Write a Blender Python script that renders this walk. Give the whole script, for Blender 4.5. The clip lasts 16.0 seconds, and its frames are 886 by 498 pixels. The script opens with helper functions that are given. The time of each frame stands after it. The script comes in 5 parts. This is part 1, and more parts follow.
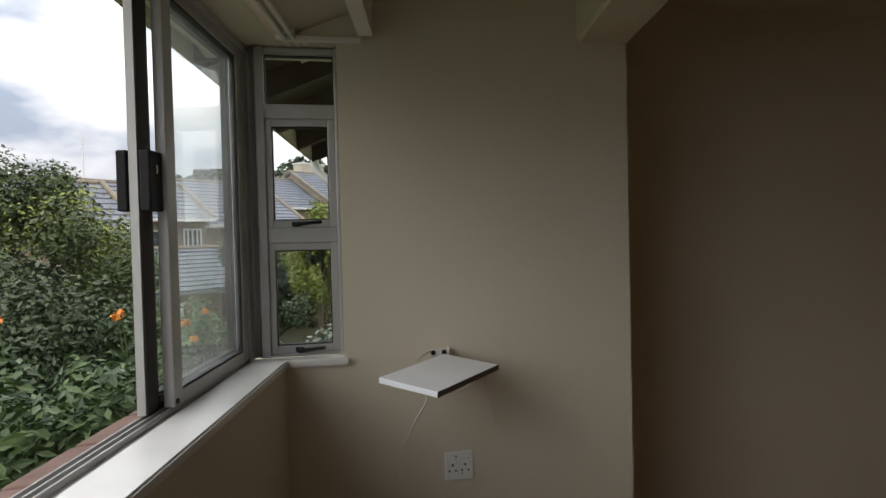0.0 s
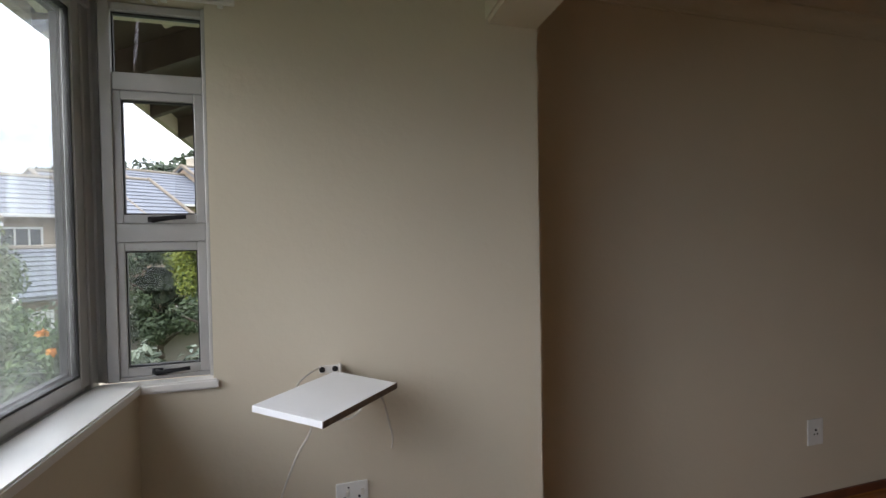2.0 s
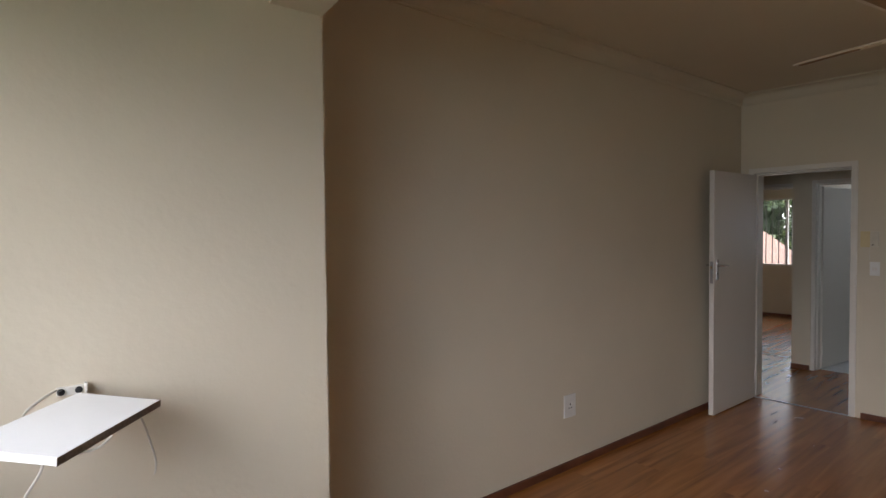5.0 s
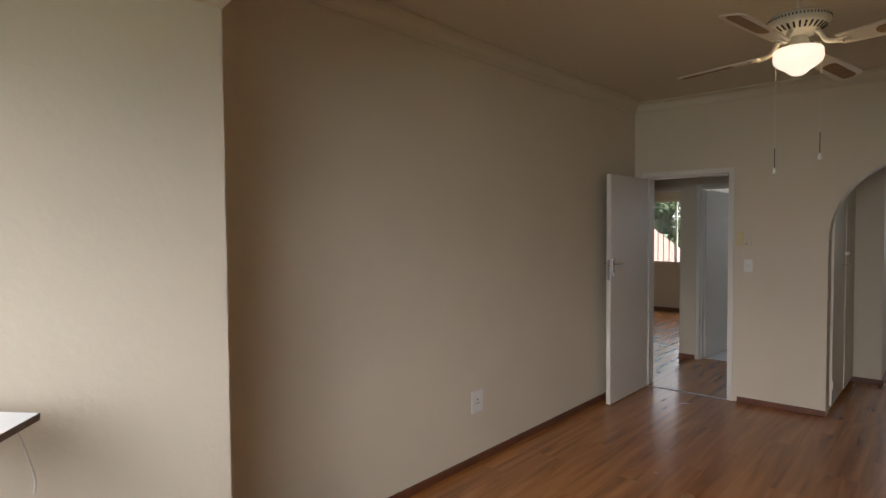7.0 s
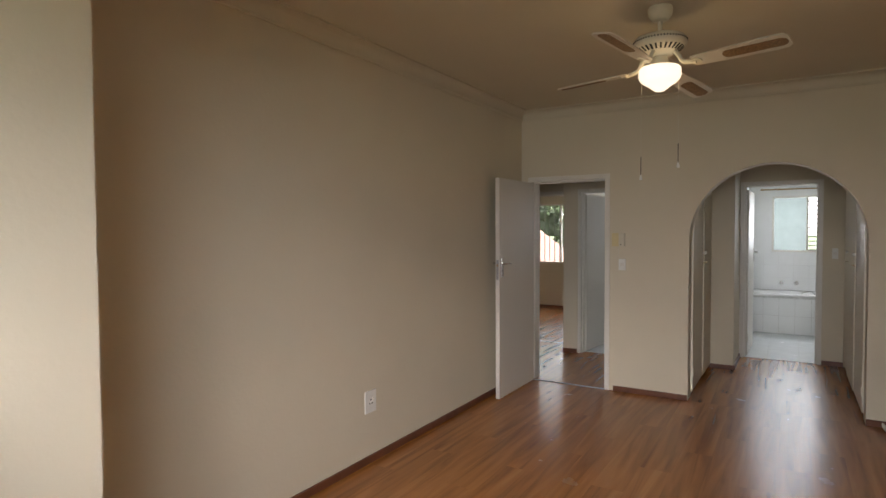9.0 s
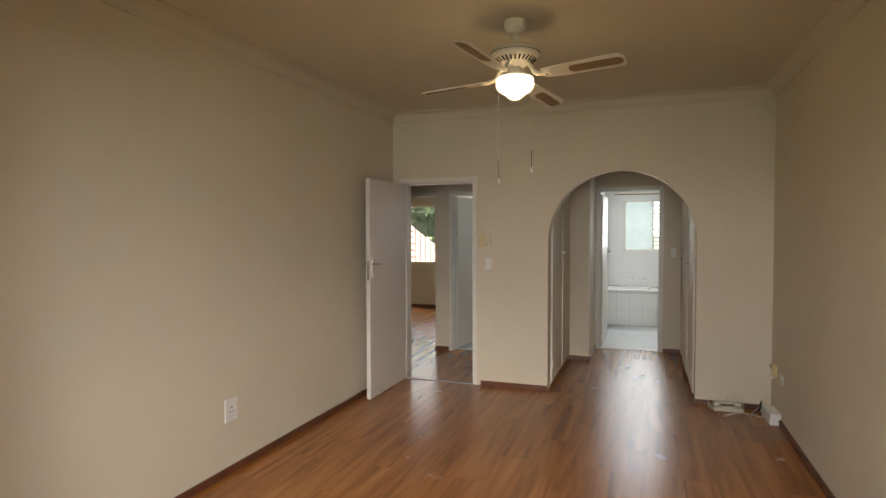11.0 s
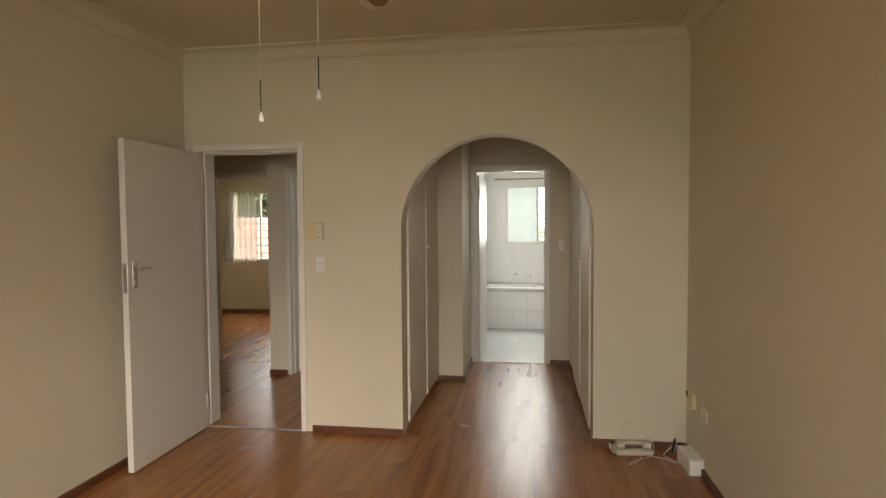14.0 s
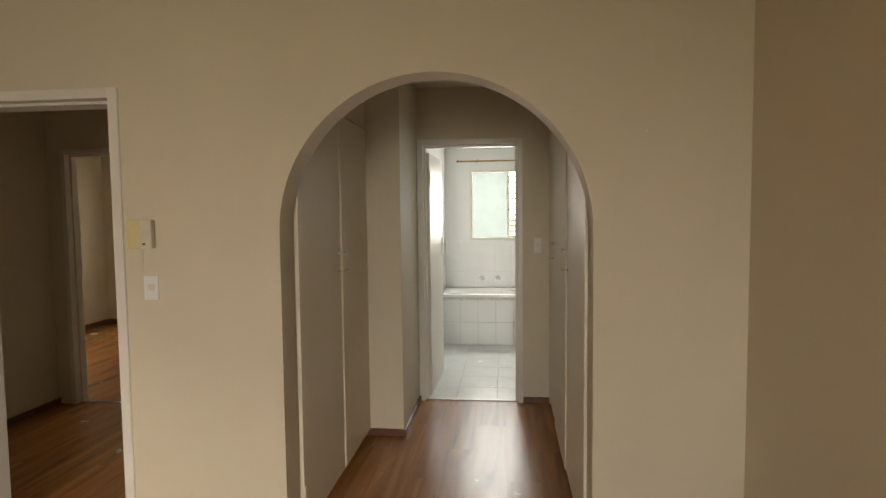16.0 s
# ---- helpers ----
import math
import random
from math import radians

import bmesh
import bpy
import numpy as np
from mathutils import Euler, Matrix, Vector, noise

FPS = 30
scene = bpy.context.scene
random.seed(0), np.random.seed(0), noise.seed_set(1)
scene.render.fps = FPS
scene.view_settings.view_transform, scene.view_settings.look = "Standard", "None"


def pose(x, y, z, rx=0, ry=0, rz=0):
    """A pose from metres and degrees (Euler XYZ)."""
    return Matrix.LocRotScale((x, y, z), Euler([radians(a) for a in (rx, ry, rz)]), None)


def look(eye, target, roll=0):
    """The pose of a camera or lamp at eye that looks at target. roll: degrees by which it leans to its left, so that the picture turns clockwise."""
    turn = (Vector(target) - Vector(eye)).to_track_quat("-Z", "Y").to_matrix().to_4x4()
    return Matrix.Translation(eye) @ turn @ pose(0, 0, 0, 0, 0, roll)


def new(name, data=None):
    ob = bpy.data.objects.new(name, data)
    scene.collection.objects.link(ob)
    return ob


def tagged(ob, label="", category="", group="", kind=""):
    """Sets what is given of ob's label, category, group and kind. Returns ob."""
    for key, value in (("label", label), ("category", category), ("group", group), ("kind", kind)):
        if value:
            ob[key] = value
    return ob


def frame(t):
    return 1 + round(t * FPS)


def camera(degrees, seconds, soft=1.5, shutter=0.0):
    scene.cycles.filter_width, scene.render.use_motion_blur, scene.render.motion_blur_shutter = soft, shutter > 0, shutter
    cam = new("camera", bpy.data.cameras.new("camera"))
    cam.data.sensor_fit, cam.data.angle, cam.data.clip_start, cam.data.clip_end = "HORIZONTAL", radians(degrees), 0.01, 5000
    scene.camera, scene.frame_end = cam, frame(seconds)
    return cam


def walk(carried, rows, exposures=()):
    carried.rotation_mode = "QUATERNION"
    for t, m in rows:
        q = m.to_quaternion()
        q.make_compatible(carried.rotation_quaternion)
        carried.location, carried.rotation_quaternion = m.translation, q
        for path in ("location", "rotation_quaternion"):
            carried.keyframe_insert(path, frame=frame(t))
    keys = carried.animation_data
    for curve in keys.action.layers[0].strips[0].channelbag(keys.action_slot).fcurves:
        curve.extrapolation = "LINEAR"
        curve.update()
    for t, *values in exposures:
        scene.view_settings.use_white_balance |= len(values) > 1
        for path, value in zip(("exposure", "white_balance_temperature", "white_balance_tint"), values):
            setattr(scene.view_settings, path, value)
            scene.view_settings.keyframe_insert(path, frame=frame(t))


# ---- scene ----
cam = camera(74.6, 16.0)
PATH = [
    (0, (-0.26, -0.108, 1.554), (0.098, 1.859, 1.512), -1.4),
    (0.5, (-0.237, -0.049, 1.543), (0.194, 1.903, 1.502), -1.3),
    (1, (-0.207, 0.023, 1.544), (0.295, 1.959, 1.508), -1.2),
    (1.5, (-0.186, 0.077, 1.547), (0.39, 1.992, 1.503), -1.1),
    (2, (-0.173, 0.127, 1.551), (0.497, 2.011, 1.503), -1.0),
    (2.5, (-0.164, 0.157, 1.55), (0.616, 1.998, 1.498), -0.9),
    (3, (-0.142, 0.166, 1.552), (0.764, 1.948, 1.497), -0.7),
    (3.5, (-0.137, 0.189, 1.541), (0.886, 1.907, 1.491), -0.8),
    (4, (-0.133, 0.183, 1.546), (0.982, 1.842, 1.489), -0.7),
    (4.5, (-0.133, 0.182, 1.547), (1.076, 1.774, 1.484), -0.6),
    (7, (-0.133, 0.151, 1.553), (1.371, 1.468, 1.48), -0.4),
    (7.5, (-0.14, 0.139, 1.549), (1.41, 1.4, 1.477), -0.3),
    (8, (-0.144, 0.131, 1.548), (1.461, 1.323, 1.477), -0.3),
    (8.5, (-0.152, 0.121, 1.546), (1.509, 1.233, 1.477), -0.3),
    (11, (-0.132, 0.01, 1.545), (1.754, 0.671, 1.478), -0.1),
    (11.5, (-0.006, -0.027, 1.535), (1.913, 0.534, 1.469), -0.1),
    (12, (0.186, -0.067, 1.533), (2.122, 0.43, 1.463), -0.2),
    (12.5, (0.463, -0.032, 1.535), (2.411, 0.412, 1.456), -0.2),
    (13, (0.749, 0.009, 1.513), (2.713, 0.38, 1.431), -0.2),
    (13.5, (1.113, -0.006, 1.509), (3.084, 0.324, 1.422), -0.4),
    (14, (1.498, -0.003, 1.494), (3.472, 0.299, 1.403), -0.4),
    (14.5, (1.917, -0.024, 1.49), (3.897, 0.241, 1.39), -0.3),
    (15, (2.328, -0.043, 1.496), (4.31, 0.201, 1.384), -0.5),
    (15.5, (2.721, -0.019, 1.516), (4.705, 0.2, 1.394), -0.4),
    (16, (3.094, -0.058, 1.521), (5.079, 0.157, 1.393), -0.6),
]
EXPOSURES = [(0, -1.04, 6800, 15), (1.5, -0.42, 6450, 18), (4, 0.42, 6400, 20), (8, 1.04, 6780, 20), (11, 1.52, 7250, 18), (12.5, 1.6, 7700, 18), (16, 1.66, 8150, 17)]
walk(cam, [(t, look(eye, aim, roll)) for t, eye, aim, roll in PATH], EXPOSURES)

# ---- world, sun, lights ----
wld = bpy.data.worlds.new("overcast_sky")
scene.world = wld
wld.use_nodes = True
wn = wld.node_tree.nodes
wl = wld.node_tree.links
wn.clear()
sky = wn.new("ShaderNodeTexSky")
sky.sky_type, sky.sun_disc = "NISHITA", False
sky.sun_elevation, sky.sun_rotation = radians(24), radians(254)
sky_bg = wn.new("ShaderNodeBackground")
sky_bg.inputs["Strength"].default_value = 0.1
wl.new(sky.outputs[0], sky_bg.inputs["Color"])
tc = wn.new("ShaderNodeTexCoord")
mp = wn.new("ShaderNodeMapping")
mp.inputs["Scale"].default_value = (1.6, 1.6, 4.0)
cn = wn.new("ShaderNodeTexNoise")
cn.inputs["Scale"].default_value, cn.inputs["Detail"].default_value = 2.2, 5
cr = wn.new("ShaderNodeValToRGB")
cr.color_ramp.elements[0].position, cr.color_ramp.elements[0].color = 0.36, (0.27, 0.33, 0.41, 1)
cr.color_ramp.elements[1].position, cr.color_ramp.elements[1].color = 0.63, (1.0, 1.0, 0.98, 1)
cloud_bg = wn.new("ShaderNodeBackground")
cloud_bg.inputs["Strength"].default_value = 1.0
# an overcast sky grows about three times brighter from the horizon to the zenith
sep = wn.new("ShaderNodeSeparateXYZ")
rise = wn.new("ShaderNodeMapRange")
rise.inputs["From Min"].default_value, rise.inputs["From Max"].default_value = 0.0, 1.0
rise.inputs["To Min"].default_value, rise.inputs["To Max"].default_value = 3.0, 9.0
wl.new(tc.outputs["Generated"], sep.inputs[0])
wl.new(sep.outputs["Z"], rise.inputs[0])
wl.new(rise.outputs[0], cloud_bg.inputs["Strength"])
wl.new(tc.outputs["Generated"], mp.inputs["Vector"])
wl.new(mp.outputs[0], cn.inputs["Vector"])
wl.new(cn.outputs[0], cr.inputs[0])
wl.new(cr.outputs[0], cloud_bg.inputs["Color"])
wmix = wn.new("ShaderNodeMixShader")
wmix.inputs[0].default_value = 0.85
wl.new(sky_bg.outputs[0], wmix.inputs[1])
wl.new(cloud_bg.outputs[0], wmix.inputs[2])
wout = wn.new("ShaderNodeOutputWorld")
wl.new(wmix.outputs[0], wout.inputs["Surface"])

sun_data = bpy.data.lights.new("sun", "SUN")
sun_data.energy, sun_data.angle, sun_data.color = 1.5, radians(35), (1.0, 0.97, 0.92)
sun = new("sun", sun_data)
sun.matrix_world = look((-25, -7, 11.6), (0, 0, 0))


def window_light(name, eye, target, w, h, power, colour=(0.9, 0.96, 1.0), spread=180):
    d = bpy.data.lights.new(name, "AREA")
    d.shape, d.size, d.size_y, d.energy, d.color, d.spread = "RECTANGLE", w, h, power, colour, radians(spread)
    o = new(name, d)
    o.matrix_world = look(eye, target)
    return o


def lamp_light(name, at, power, radius, colour):
    d = bpy.data.lights.new(name, "POINT")
    d.energy, d.shadow_soft_size, d.color = power, radius, colour
    o = new(name, d)
    o.location = at
    return o


# ---- materials ----
def mat(name, colour, rough=0.6, metal=0.0, vary=0.06, scale=3.0, bump=0.0, bscale=60.0, gloss=0.5):
    m = bpy.data.materials.new(name)
    m.use_nodes = True
    n, l = m.node_tree.nodes, m.node_tree.links
    b = n["Principled BSDF"]
    b.inputs["Roughness"].default_value = rough
    b.inputs["Metallic"].default_value = metal
    b.inputs["Specular IOR Level"].default_value = gloss
    geo = n.new("ShaderNodeNewGeometry")
    big = n.new("ShaderNodeTexNoise")
    big.inputs["Scale"].default_value, big.inputs["Detail"].default_value = scale, 6
    l.new(geo.outputs["Position"], big.inputs["Vector"])
    ramp = n.new("ShaderNodeMapRange")
    ramp.inputs["From Min"].default_value, ramp.inputs["From Max"].default_value = 0.3, 0.7
    ramp.inputs["To Min"].default_value, ramp.inputs["To Max"].default_value = 1 - vary, 1 + vary
    l.new(big.outputs[0], ramp.inputs[0])
    mul = n.new("ShaderNodeVectorMath")
    mul.operation = "SCALE"
    mul.inputs[0].default_value = colour
    l.new(ramp.outputs[0], mul.inputs["Scale"])
    l.new(mul.outputs[0], b.inputs["Base Color"])
    rr = n.new("ShaderNodeMapRange")
    rr.inputs["To Min"].default_value, rr.inputs["To Max"].default_value = max(0.02, rough - 0.03), min(1, rough + 0.03)
    l.new(big.outputs[0], rr.inputs[0])
    l.new(rr.outputs[0], b.inputs["Roughness"])
    if bump:
        fine = n.new("ShaderNodeTexNoise")
        fine.inputs["Scale"].default_value, fine.inputs["Detail"].default_value = bscale, 4
        l.new(geo.outputs["Position"], fine.inputs["Vector"])
        bp = n.new("ShaderNodeBump")
        bp.inputs["Strength"].default_value, bp.inputs["Distance"].default_value = bump, 0.004
        l.new(fine.outputs[0], bp.inputs["Height"])
        l.new(bp.outputs[0], b.inputs["Normal"])
    return m


M_WALL = mat("cream_wall_paint", (0.63, 0.568, 0.447), 0.75, vary=0.035, scale=1.3, bump=0.25, bscale=45)
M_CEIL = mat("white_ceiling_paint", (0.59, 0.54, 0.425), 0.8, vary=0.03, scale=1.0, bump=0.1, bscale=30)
M_WHITE = mat("white_gloss_paint", (0.70, 0.675, 0.62), 0.35, vary=0.03, scale=4, bump=0.06, bscale=40)
M_DOOR = mat("white_door_enamel", (0.64, 0.61, 0.555), 0.34, vary=0.02, scale=2, bump=0.015, bscale=12)
M_CUP = mat("cream_cupboard_enamel", (0.74, 0.68, 0.55), 0.5, vary=0.02, scale=2, bump=0.015, bscale=12)
M_SKIRT = mat("dark_red_timber_skirting", (0.13, 0.045, 0.022), 0.4, vary=0.25, scale=9, bump=0.1, bscale=80)
M_ALU = mat("silver_anodised_aluminium", (0.46, 0.45, 0.44), 0.48, 0.5, vary=0.05, scale=12, bump=0.05, bscale=200)
# dark copy of the aluminium, for parts that stand against the light
M_ALUD = mat("backlit_shade_metal", (0.045, 0.036, 0.032), 0.6, 0.0, vary=0.08, scale=12, bump=0.05, bscale=200)
M_RUBBER = mat("black_rubber_seal", (0.02, 0.02, 0.02), 0.6, vary=0.1)
M_BLACK = mat("black_plastic", (0.012, 0.012, 0.014), 0.55, vary=0.15, scale=20, gloss=0.25)
M_CHROME = mat("chrome", (0.7, 0.7, 0.7), 0.26, 1.0, vary=0.04, scale=15)
M_PLASTIC = mat("white_plastic", (0.74, 0.74, 0.71), 0.35, vary=0.03, scale=20)
M_CREAMP = mat("aged_cream_plastic", (0.64, 0.53, 0.29), 0.4, vary=0.05, scale=20)
M_BEIGEP = mat("beige_telephone_plastic", (0.62, 0.57, 0.46), 0.4, vary=0.05, scale=20)
M_CABLE = mat("white_cable", (0.62, 0.59, 0.52), 0.5, vary=0.05, scale=20)
M_DARK = mat("dark_hole", (0.01, 0.01, 0.01), 0.8, vary=0.1)
M_MELA = mat("white_melamine", (0.78, 0.79, 0.80), 0.3, vary=0.02, scale=8)
M_EDGE = mat("chipboard_edge_gap_shade", (0.16, 0.12, 0.09), 0.8, vary=0.3, scale=120, bump=0.3, bscale=300)
M_SILL = mat("white_painted_sill", (0.75, 0.74, 0.71), 0.3, vary=0.05, scale=6, bump=0.12, bscale=30)
M_BRASS = mat("worn_brass", (0.35, 0.23, 0.09), 0.35, 1.0, vary=0.2, scale=30)
M_TILE = mat("white_glazed_tile", (0.78, 0.79, 0.79), 0.24, vary=0.02, scale=5)
M_GROUT = mat("grey_grout", (0.62, 0.62, 0.61), 0.9, vary=0.15, scale=30)
M_JOINT = mat("dark_floor_joint", (0.38, 0.38, 0.37), 0.9, vary=0.2, scale=30)
M_FTILE = mat("pale_grey_floor_tile", (0.60, 0.63, 0.64), 0.26, vary=0.05, scale=7)
M_BATH = mat("white_bath_enamel", (0.8, 0.8, 0.8), 0.24, vary=0.02, scale=4)
M_CREAMW = mat("cream_fan_paint", (0.68, 0.62, 0.48), 0.35, vary=0.04, scale=15)
M_RATTAN = mat("brown_cane_inset", (0.24, 0.15, 0.07), 0.6, vary=0.3, scale=90, bump=0.3, bscale=150)
M_FANW = mat("off_white_blade", (0.62, 0.57, 0.47), 0.35, vary=0.05, scale=10)
M_CURTAIN = mat("white_voile", (0.55, 0.55, 0.54), 0.9, vary=0.06, scale=8)
M_CURTAIN.node_tree.nodes["Principled BSDF"].inputs["Alpha"].default_value = 0.6
M_STEEL = mat("dull_steel", (0.32, 0.32, 0.33), 0.4, 1.0, vary=0.1, scale=20)


def mat_glass(name, rough=0.0, tint=(0.96, 0.98, 0.98), haze=0.0):
    m = bpy.data.materials.new(name)
    m.use_nodes = True
    n, l = m.node_tree.nodes, m.node_tree.links
    n.clear()
    tr = n.new("ShaderNodeBsdfTransparent")
    tr.inputs[0].default_value = (*tint, 1)
    gl = n.new("ShaderNodeBsdfGlossy")
    gl.inputs["Roughness"].default_value = 0.02
    fr = n.new("ShaderNodeLayerWeight")
    fr.inputs["Blend"].default_value = 0.5
    pw = n.new("ShaderNodeMath")
    pw.operation = "POWER"
    pw.inputs[1].default_value = 4.5
    l.new(fr.outputs["Facing"], pw.inputs[0])
    sc = n.new("ShaderNodeMapRange")
    sc.inputs["To Min"].default_value, sc.inputs["To Max"].default_value = 0.025, 0.6
    l.new(pw.outputs[0], sc.inputs[0])
    mx = n.new("ShaderNodeMixShader")
    l.new(sc.outputs[0], mx.inputs[0])
    l.new(tr.outputs[0], mx.inputs[1])
    l.new(gl.outputs[0], mx.inputs[2])
    last = mx
    if haze:
        df = n.new("ShaderNodeBsdfTranslucent")
        df.inputs[0].default_value = (0.9, 0.92, 0.92, 1)
        geo = n.new("ShaderNodeNewGeometry")
        ns = n.new("ShaderNodeTexNoise")
        ns.inputs["Scale"].default_value, ns.inputs["Detail"].default_value = 4, 5
        l.new(geo.outputs["Position"], ns.inputs["Vector"])
        mr = n.new("ShaderNodeMapRange")
        mr.inputs["From Min"].default_value, mr.inputs["From Max"].default_value = 0.3, 0.7
        mr.inputs["To Min"].default_value, mr.inputs["To Max"].default_value = haze * 0.4, haze * 1.6
        l.new(ns.outputs[0], mr.inputs[0])
        m2 = n.new("ShaderNodeMixShader")
        l.new(mr.outputs[0], m2.inputs[0])
        l.new(mx.outputs[0], m2.inputs[1])
        l.new(df.outputs[0], m2.inputs[2])
        last = m2
    out = n.new("ShaderNodeOutputMaterial")
    l.new(last.outputs[0], out.inputs[0])
    return m


M_GLASS = mat_glass("clear_glass")
# hazy pane, with extra haze mixed in to brighten the view through it
M_HAZY = mat_glass("hazy_glass", haze=0.045)


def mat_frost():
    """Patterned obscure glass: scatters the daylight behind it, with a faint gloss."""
    m = bpy.data.materials.new("dimmed_frosted_glass")
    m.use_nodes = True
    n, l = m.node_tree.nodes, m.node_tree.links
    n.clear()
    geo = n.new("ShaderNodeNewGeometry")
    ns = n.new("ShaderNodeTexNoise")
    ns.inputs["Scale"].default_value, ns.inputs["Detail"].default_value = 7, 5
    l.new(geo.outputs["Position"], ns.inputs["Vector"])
    # ramp kept dark so the lamp behind does not bleach the pane
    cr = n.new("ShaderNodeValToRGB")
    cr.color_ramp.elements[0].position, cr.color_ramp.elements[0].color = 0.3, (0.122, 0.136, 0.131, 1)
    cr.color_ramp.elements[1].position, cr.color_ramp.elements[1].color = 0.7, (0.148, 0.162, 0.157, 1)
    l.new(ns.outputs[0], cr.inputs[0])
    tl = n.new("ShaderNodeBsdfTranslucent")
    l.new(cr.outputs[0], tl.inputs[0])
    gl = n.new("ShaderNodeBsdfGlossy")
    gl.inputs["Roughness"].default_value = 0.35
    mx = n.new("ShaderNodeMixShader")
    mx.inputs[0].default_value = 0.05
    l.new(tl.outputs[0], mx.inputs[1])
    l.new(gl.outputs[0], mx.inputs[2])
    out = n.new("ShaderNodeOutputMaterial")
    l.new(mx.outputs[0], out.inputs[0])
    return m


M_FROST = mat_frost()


def mat_lamp():
    m = bpy.data.materials.new("lit_opal_glass")
    m.use_nodes = True
    b = m.node_tree.nodes["Principled BSDF"]
    b.inputs["Base Color"].default_value = (0.9, 0.86, 0.76, 1)
    b.inputs["Roughness"].default_value = 0.2
    b.inputs["Emission Color"].default_value = (1.0, 0.90, 0.70, 1)
    b.inputs["Emission Strength"].default_value = 0.5
    return m


M_OPAL = mat_lamp()


def mat_laminate():
    """Reddish brown wood laminate, boards along x, with long dark streaks."""
    m = bpy.data.materials.new("red_brown_laminate")
    m.use_nodes = True
    n, l = m.node_tree.nodes, m.node_tree.links
    b = n["Principled BSDF"]
    geo = n.new("ShaderNodeNewGeometry")
    inf = n.new("ShaderNodeObjectInfo")
    off = n.new("ShaderNodeVectorMath")
    off.operation = "SCALE"
    off.inputs[0].default_value = (13.0, 5.0, 3.0)
    l.new(inf.outputs["Random"], off.inputs["Scale"])
    add = n.new("ShaderNodeVectorMath")
    l.new(geo.outputs["Position"], add.inputs[0])
    l.new(off.outputs[0], add.inputs[1])
    mp = n.new("ShaderNodeMapping")
    mp.inputs["Scale"].default_value = (0.6, 9.0, 1.0)
    l.new(add.outputs[0], mp.inputs["Vector"])
    ns = n.new("ShaderNodeTexNoise")
    ns.inputs["Scale"].default_value, ns.inputs["Detail"].default_value = 1.5, 5
    ns.inputs["Distortion"].default_value = 0.8
    l.new(mp.outputs[0], ns.inputs["Vector"])
    cr = n.new("ShaderNodeValToRGB")
    e = cr.color_ramp.elements
    e[0].position, e[0].color = 0.26, (0.17, 0.054, 0.014, 1)
    e[1].position, e[1].color = 0.74, (0.42, 0.175, 0.048, 1)
    mid = e.new(0.48)
    mid.color = (0.30, 0.115, 0.03, 1)
    l.new(ns.outputs[0], cr.inputs[0])
    mr = n.new("ShaderNodeMapRange")
    mr.inputs["To Min"].default_value, mr.inputs["To Max"].default_value = 0.96, 1.04
    l.new(inf.outputs["Random"], mr.inputs[0])
    sc = n.new("ShaderNodeVectorMath")
    sc.operation = "SCALE"
    l.new(cr.outputs[0], sc.inputs[0])
    l.new(mr.outputs[0], sc.inputs["Scale"])
    l.new(sc.outputs[0], b.inputs["Base Color"])
    b.inputs["Roughness"].default_value = 0.3
    b.inputs["Specular IOR Level"].default_value = 0.62
    rn = n.new("ShaderNodeTexNoise")
    rn.inputs["Scale"].default_value, rn.inputs["Detail"].default_value = 5, 6
    l.new(geo.outputs["Position"], rn.inputs["Vector"])
    r2 = n.new("ShaderNodeMapRange")
    r2.inputs["To Min"].default_value, r2.inputs["To Max"].default_value = 0.21, 0.30
    l.new(rn.outputs[0], r2.inputs[0])
    l.new(r2.outputs[0], b.inputs["Roughness"])
    return m


M_LAM = mat_laminate()


def mat_leaf(name, dark, light):
    m = bpy.data.materials.new(name)
    m.use_nodes = True
    n, l = m.node_tree.nodes, m.node_tree.links
    b = n["Principled BSDF"]
    geo = n.new("ShaderNodeNewGeometry")
    mx = n.new("ShaderNodeMix")
    mx.data_type = "RGBA"
    mx.inputs["A"].default_value = (*dark, 1)
    mx.inputs["B"].default_value = (*light, 1)
    l.new(geo.outputs["Random Per Island"], mx.inputs["Factor"])
    l.new(mx.outputs["Result"], b.inputs["Base Color"])
    b.inputs["Roughness"].default_value = 0.5
    return m


M_LEAF = mat_leaf("green_leaves", (0.022, 0.042, 0.014), (0.09, 0.13, 0.035))
M_LEAFH = mat_leaf("bright_hedge_leaves", (0.025, 0.055, 0.018), (0.095, 0.155, 0.045))
# filler inside crowns; its dark colour stands for the shade between leaves
M_CORE = mat("inner_shade_filler", (0.018, 0.028, 0.012), 0.9, vary=0.4, scale=9, bump=0.8, bscale=25)
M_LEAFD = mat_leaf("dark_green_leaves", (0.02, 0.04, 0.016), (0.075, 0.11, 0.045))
M_LEAFY = mat_leaf("yellow_green_leaves", (0.08, 0.12, 0.02), (0.30, 0.34, 0.05))
M_LEAFG = mat_leaf("grey_green_leaves", (0.08, 0.11, 0.07), (0.26, 0.31, 0.22))
M_PETAL = mat_leaf("orange_petals", (0.7, 0.2, 0.02), (0.85, 0.36, 0.05))
M_BARK = mat("grey_brown_bark", (0.09, 0.07, 0.05), 0.9, vary=0.3, scale=14, bump=0.6, bscale=50)
M_GRASS = mat("lawn", (0.07, 0.10, 0.035), 0.9, vary=0.3, scale=0.6, bump=0.5, bscale=20)
M_PAVE = mat("pale_paving", (0.34, 0.31, 0.27), 0.85, vary=0.12, scale=1.0, bump=0.2, bscale=20)
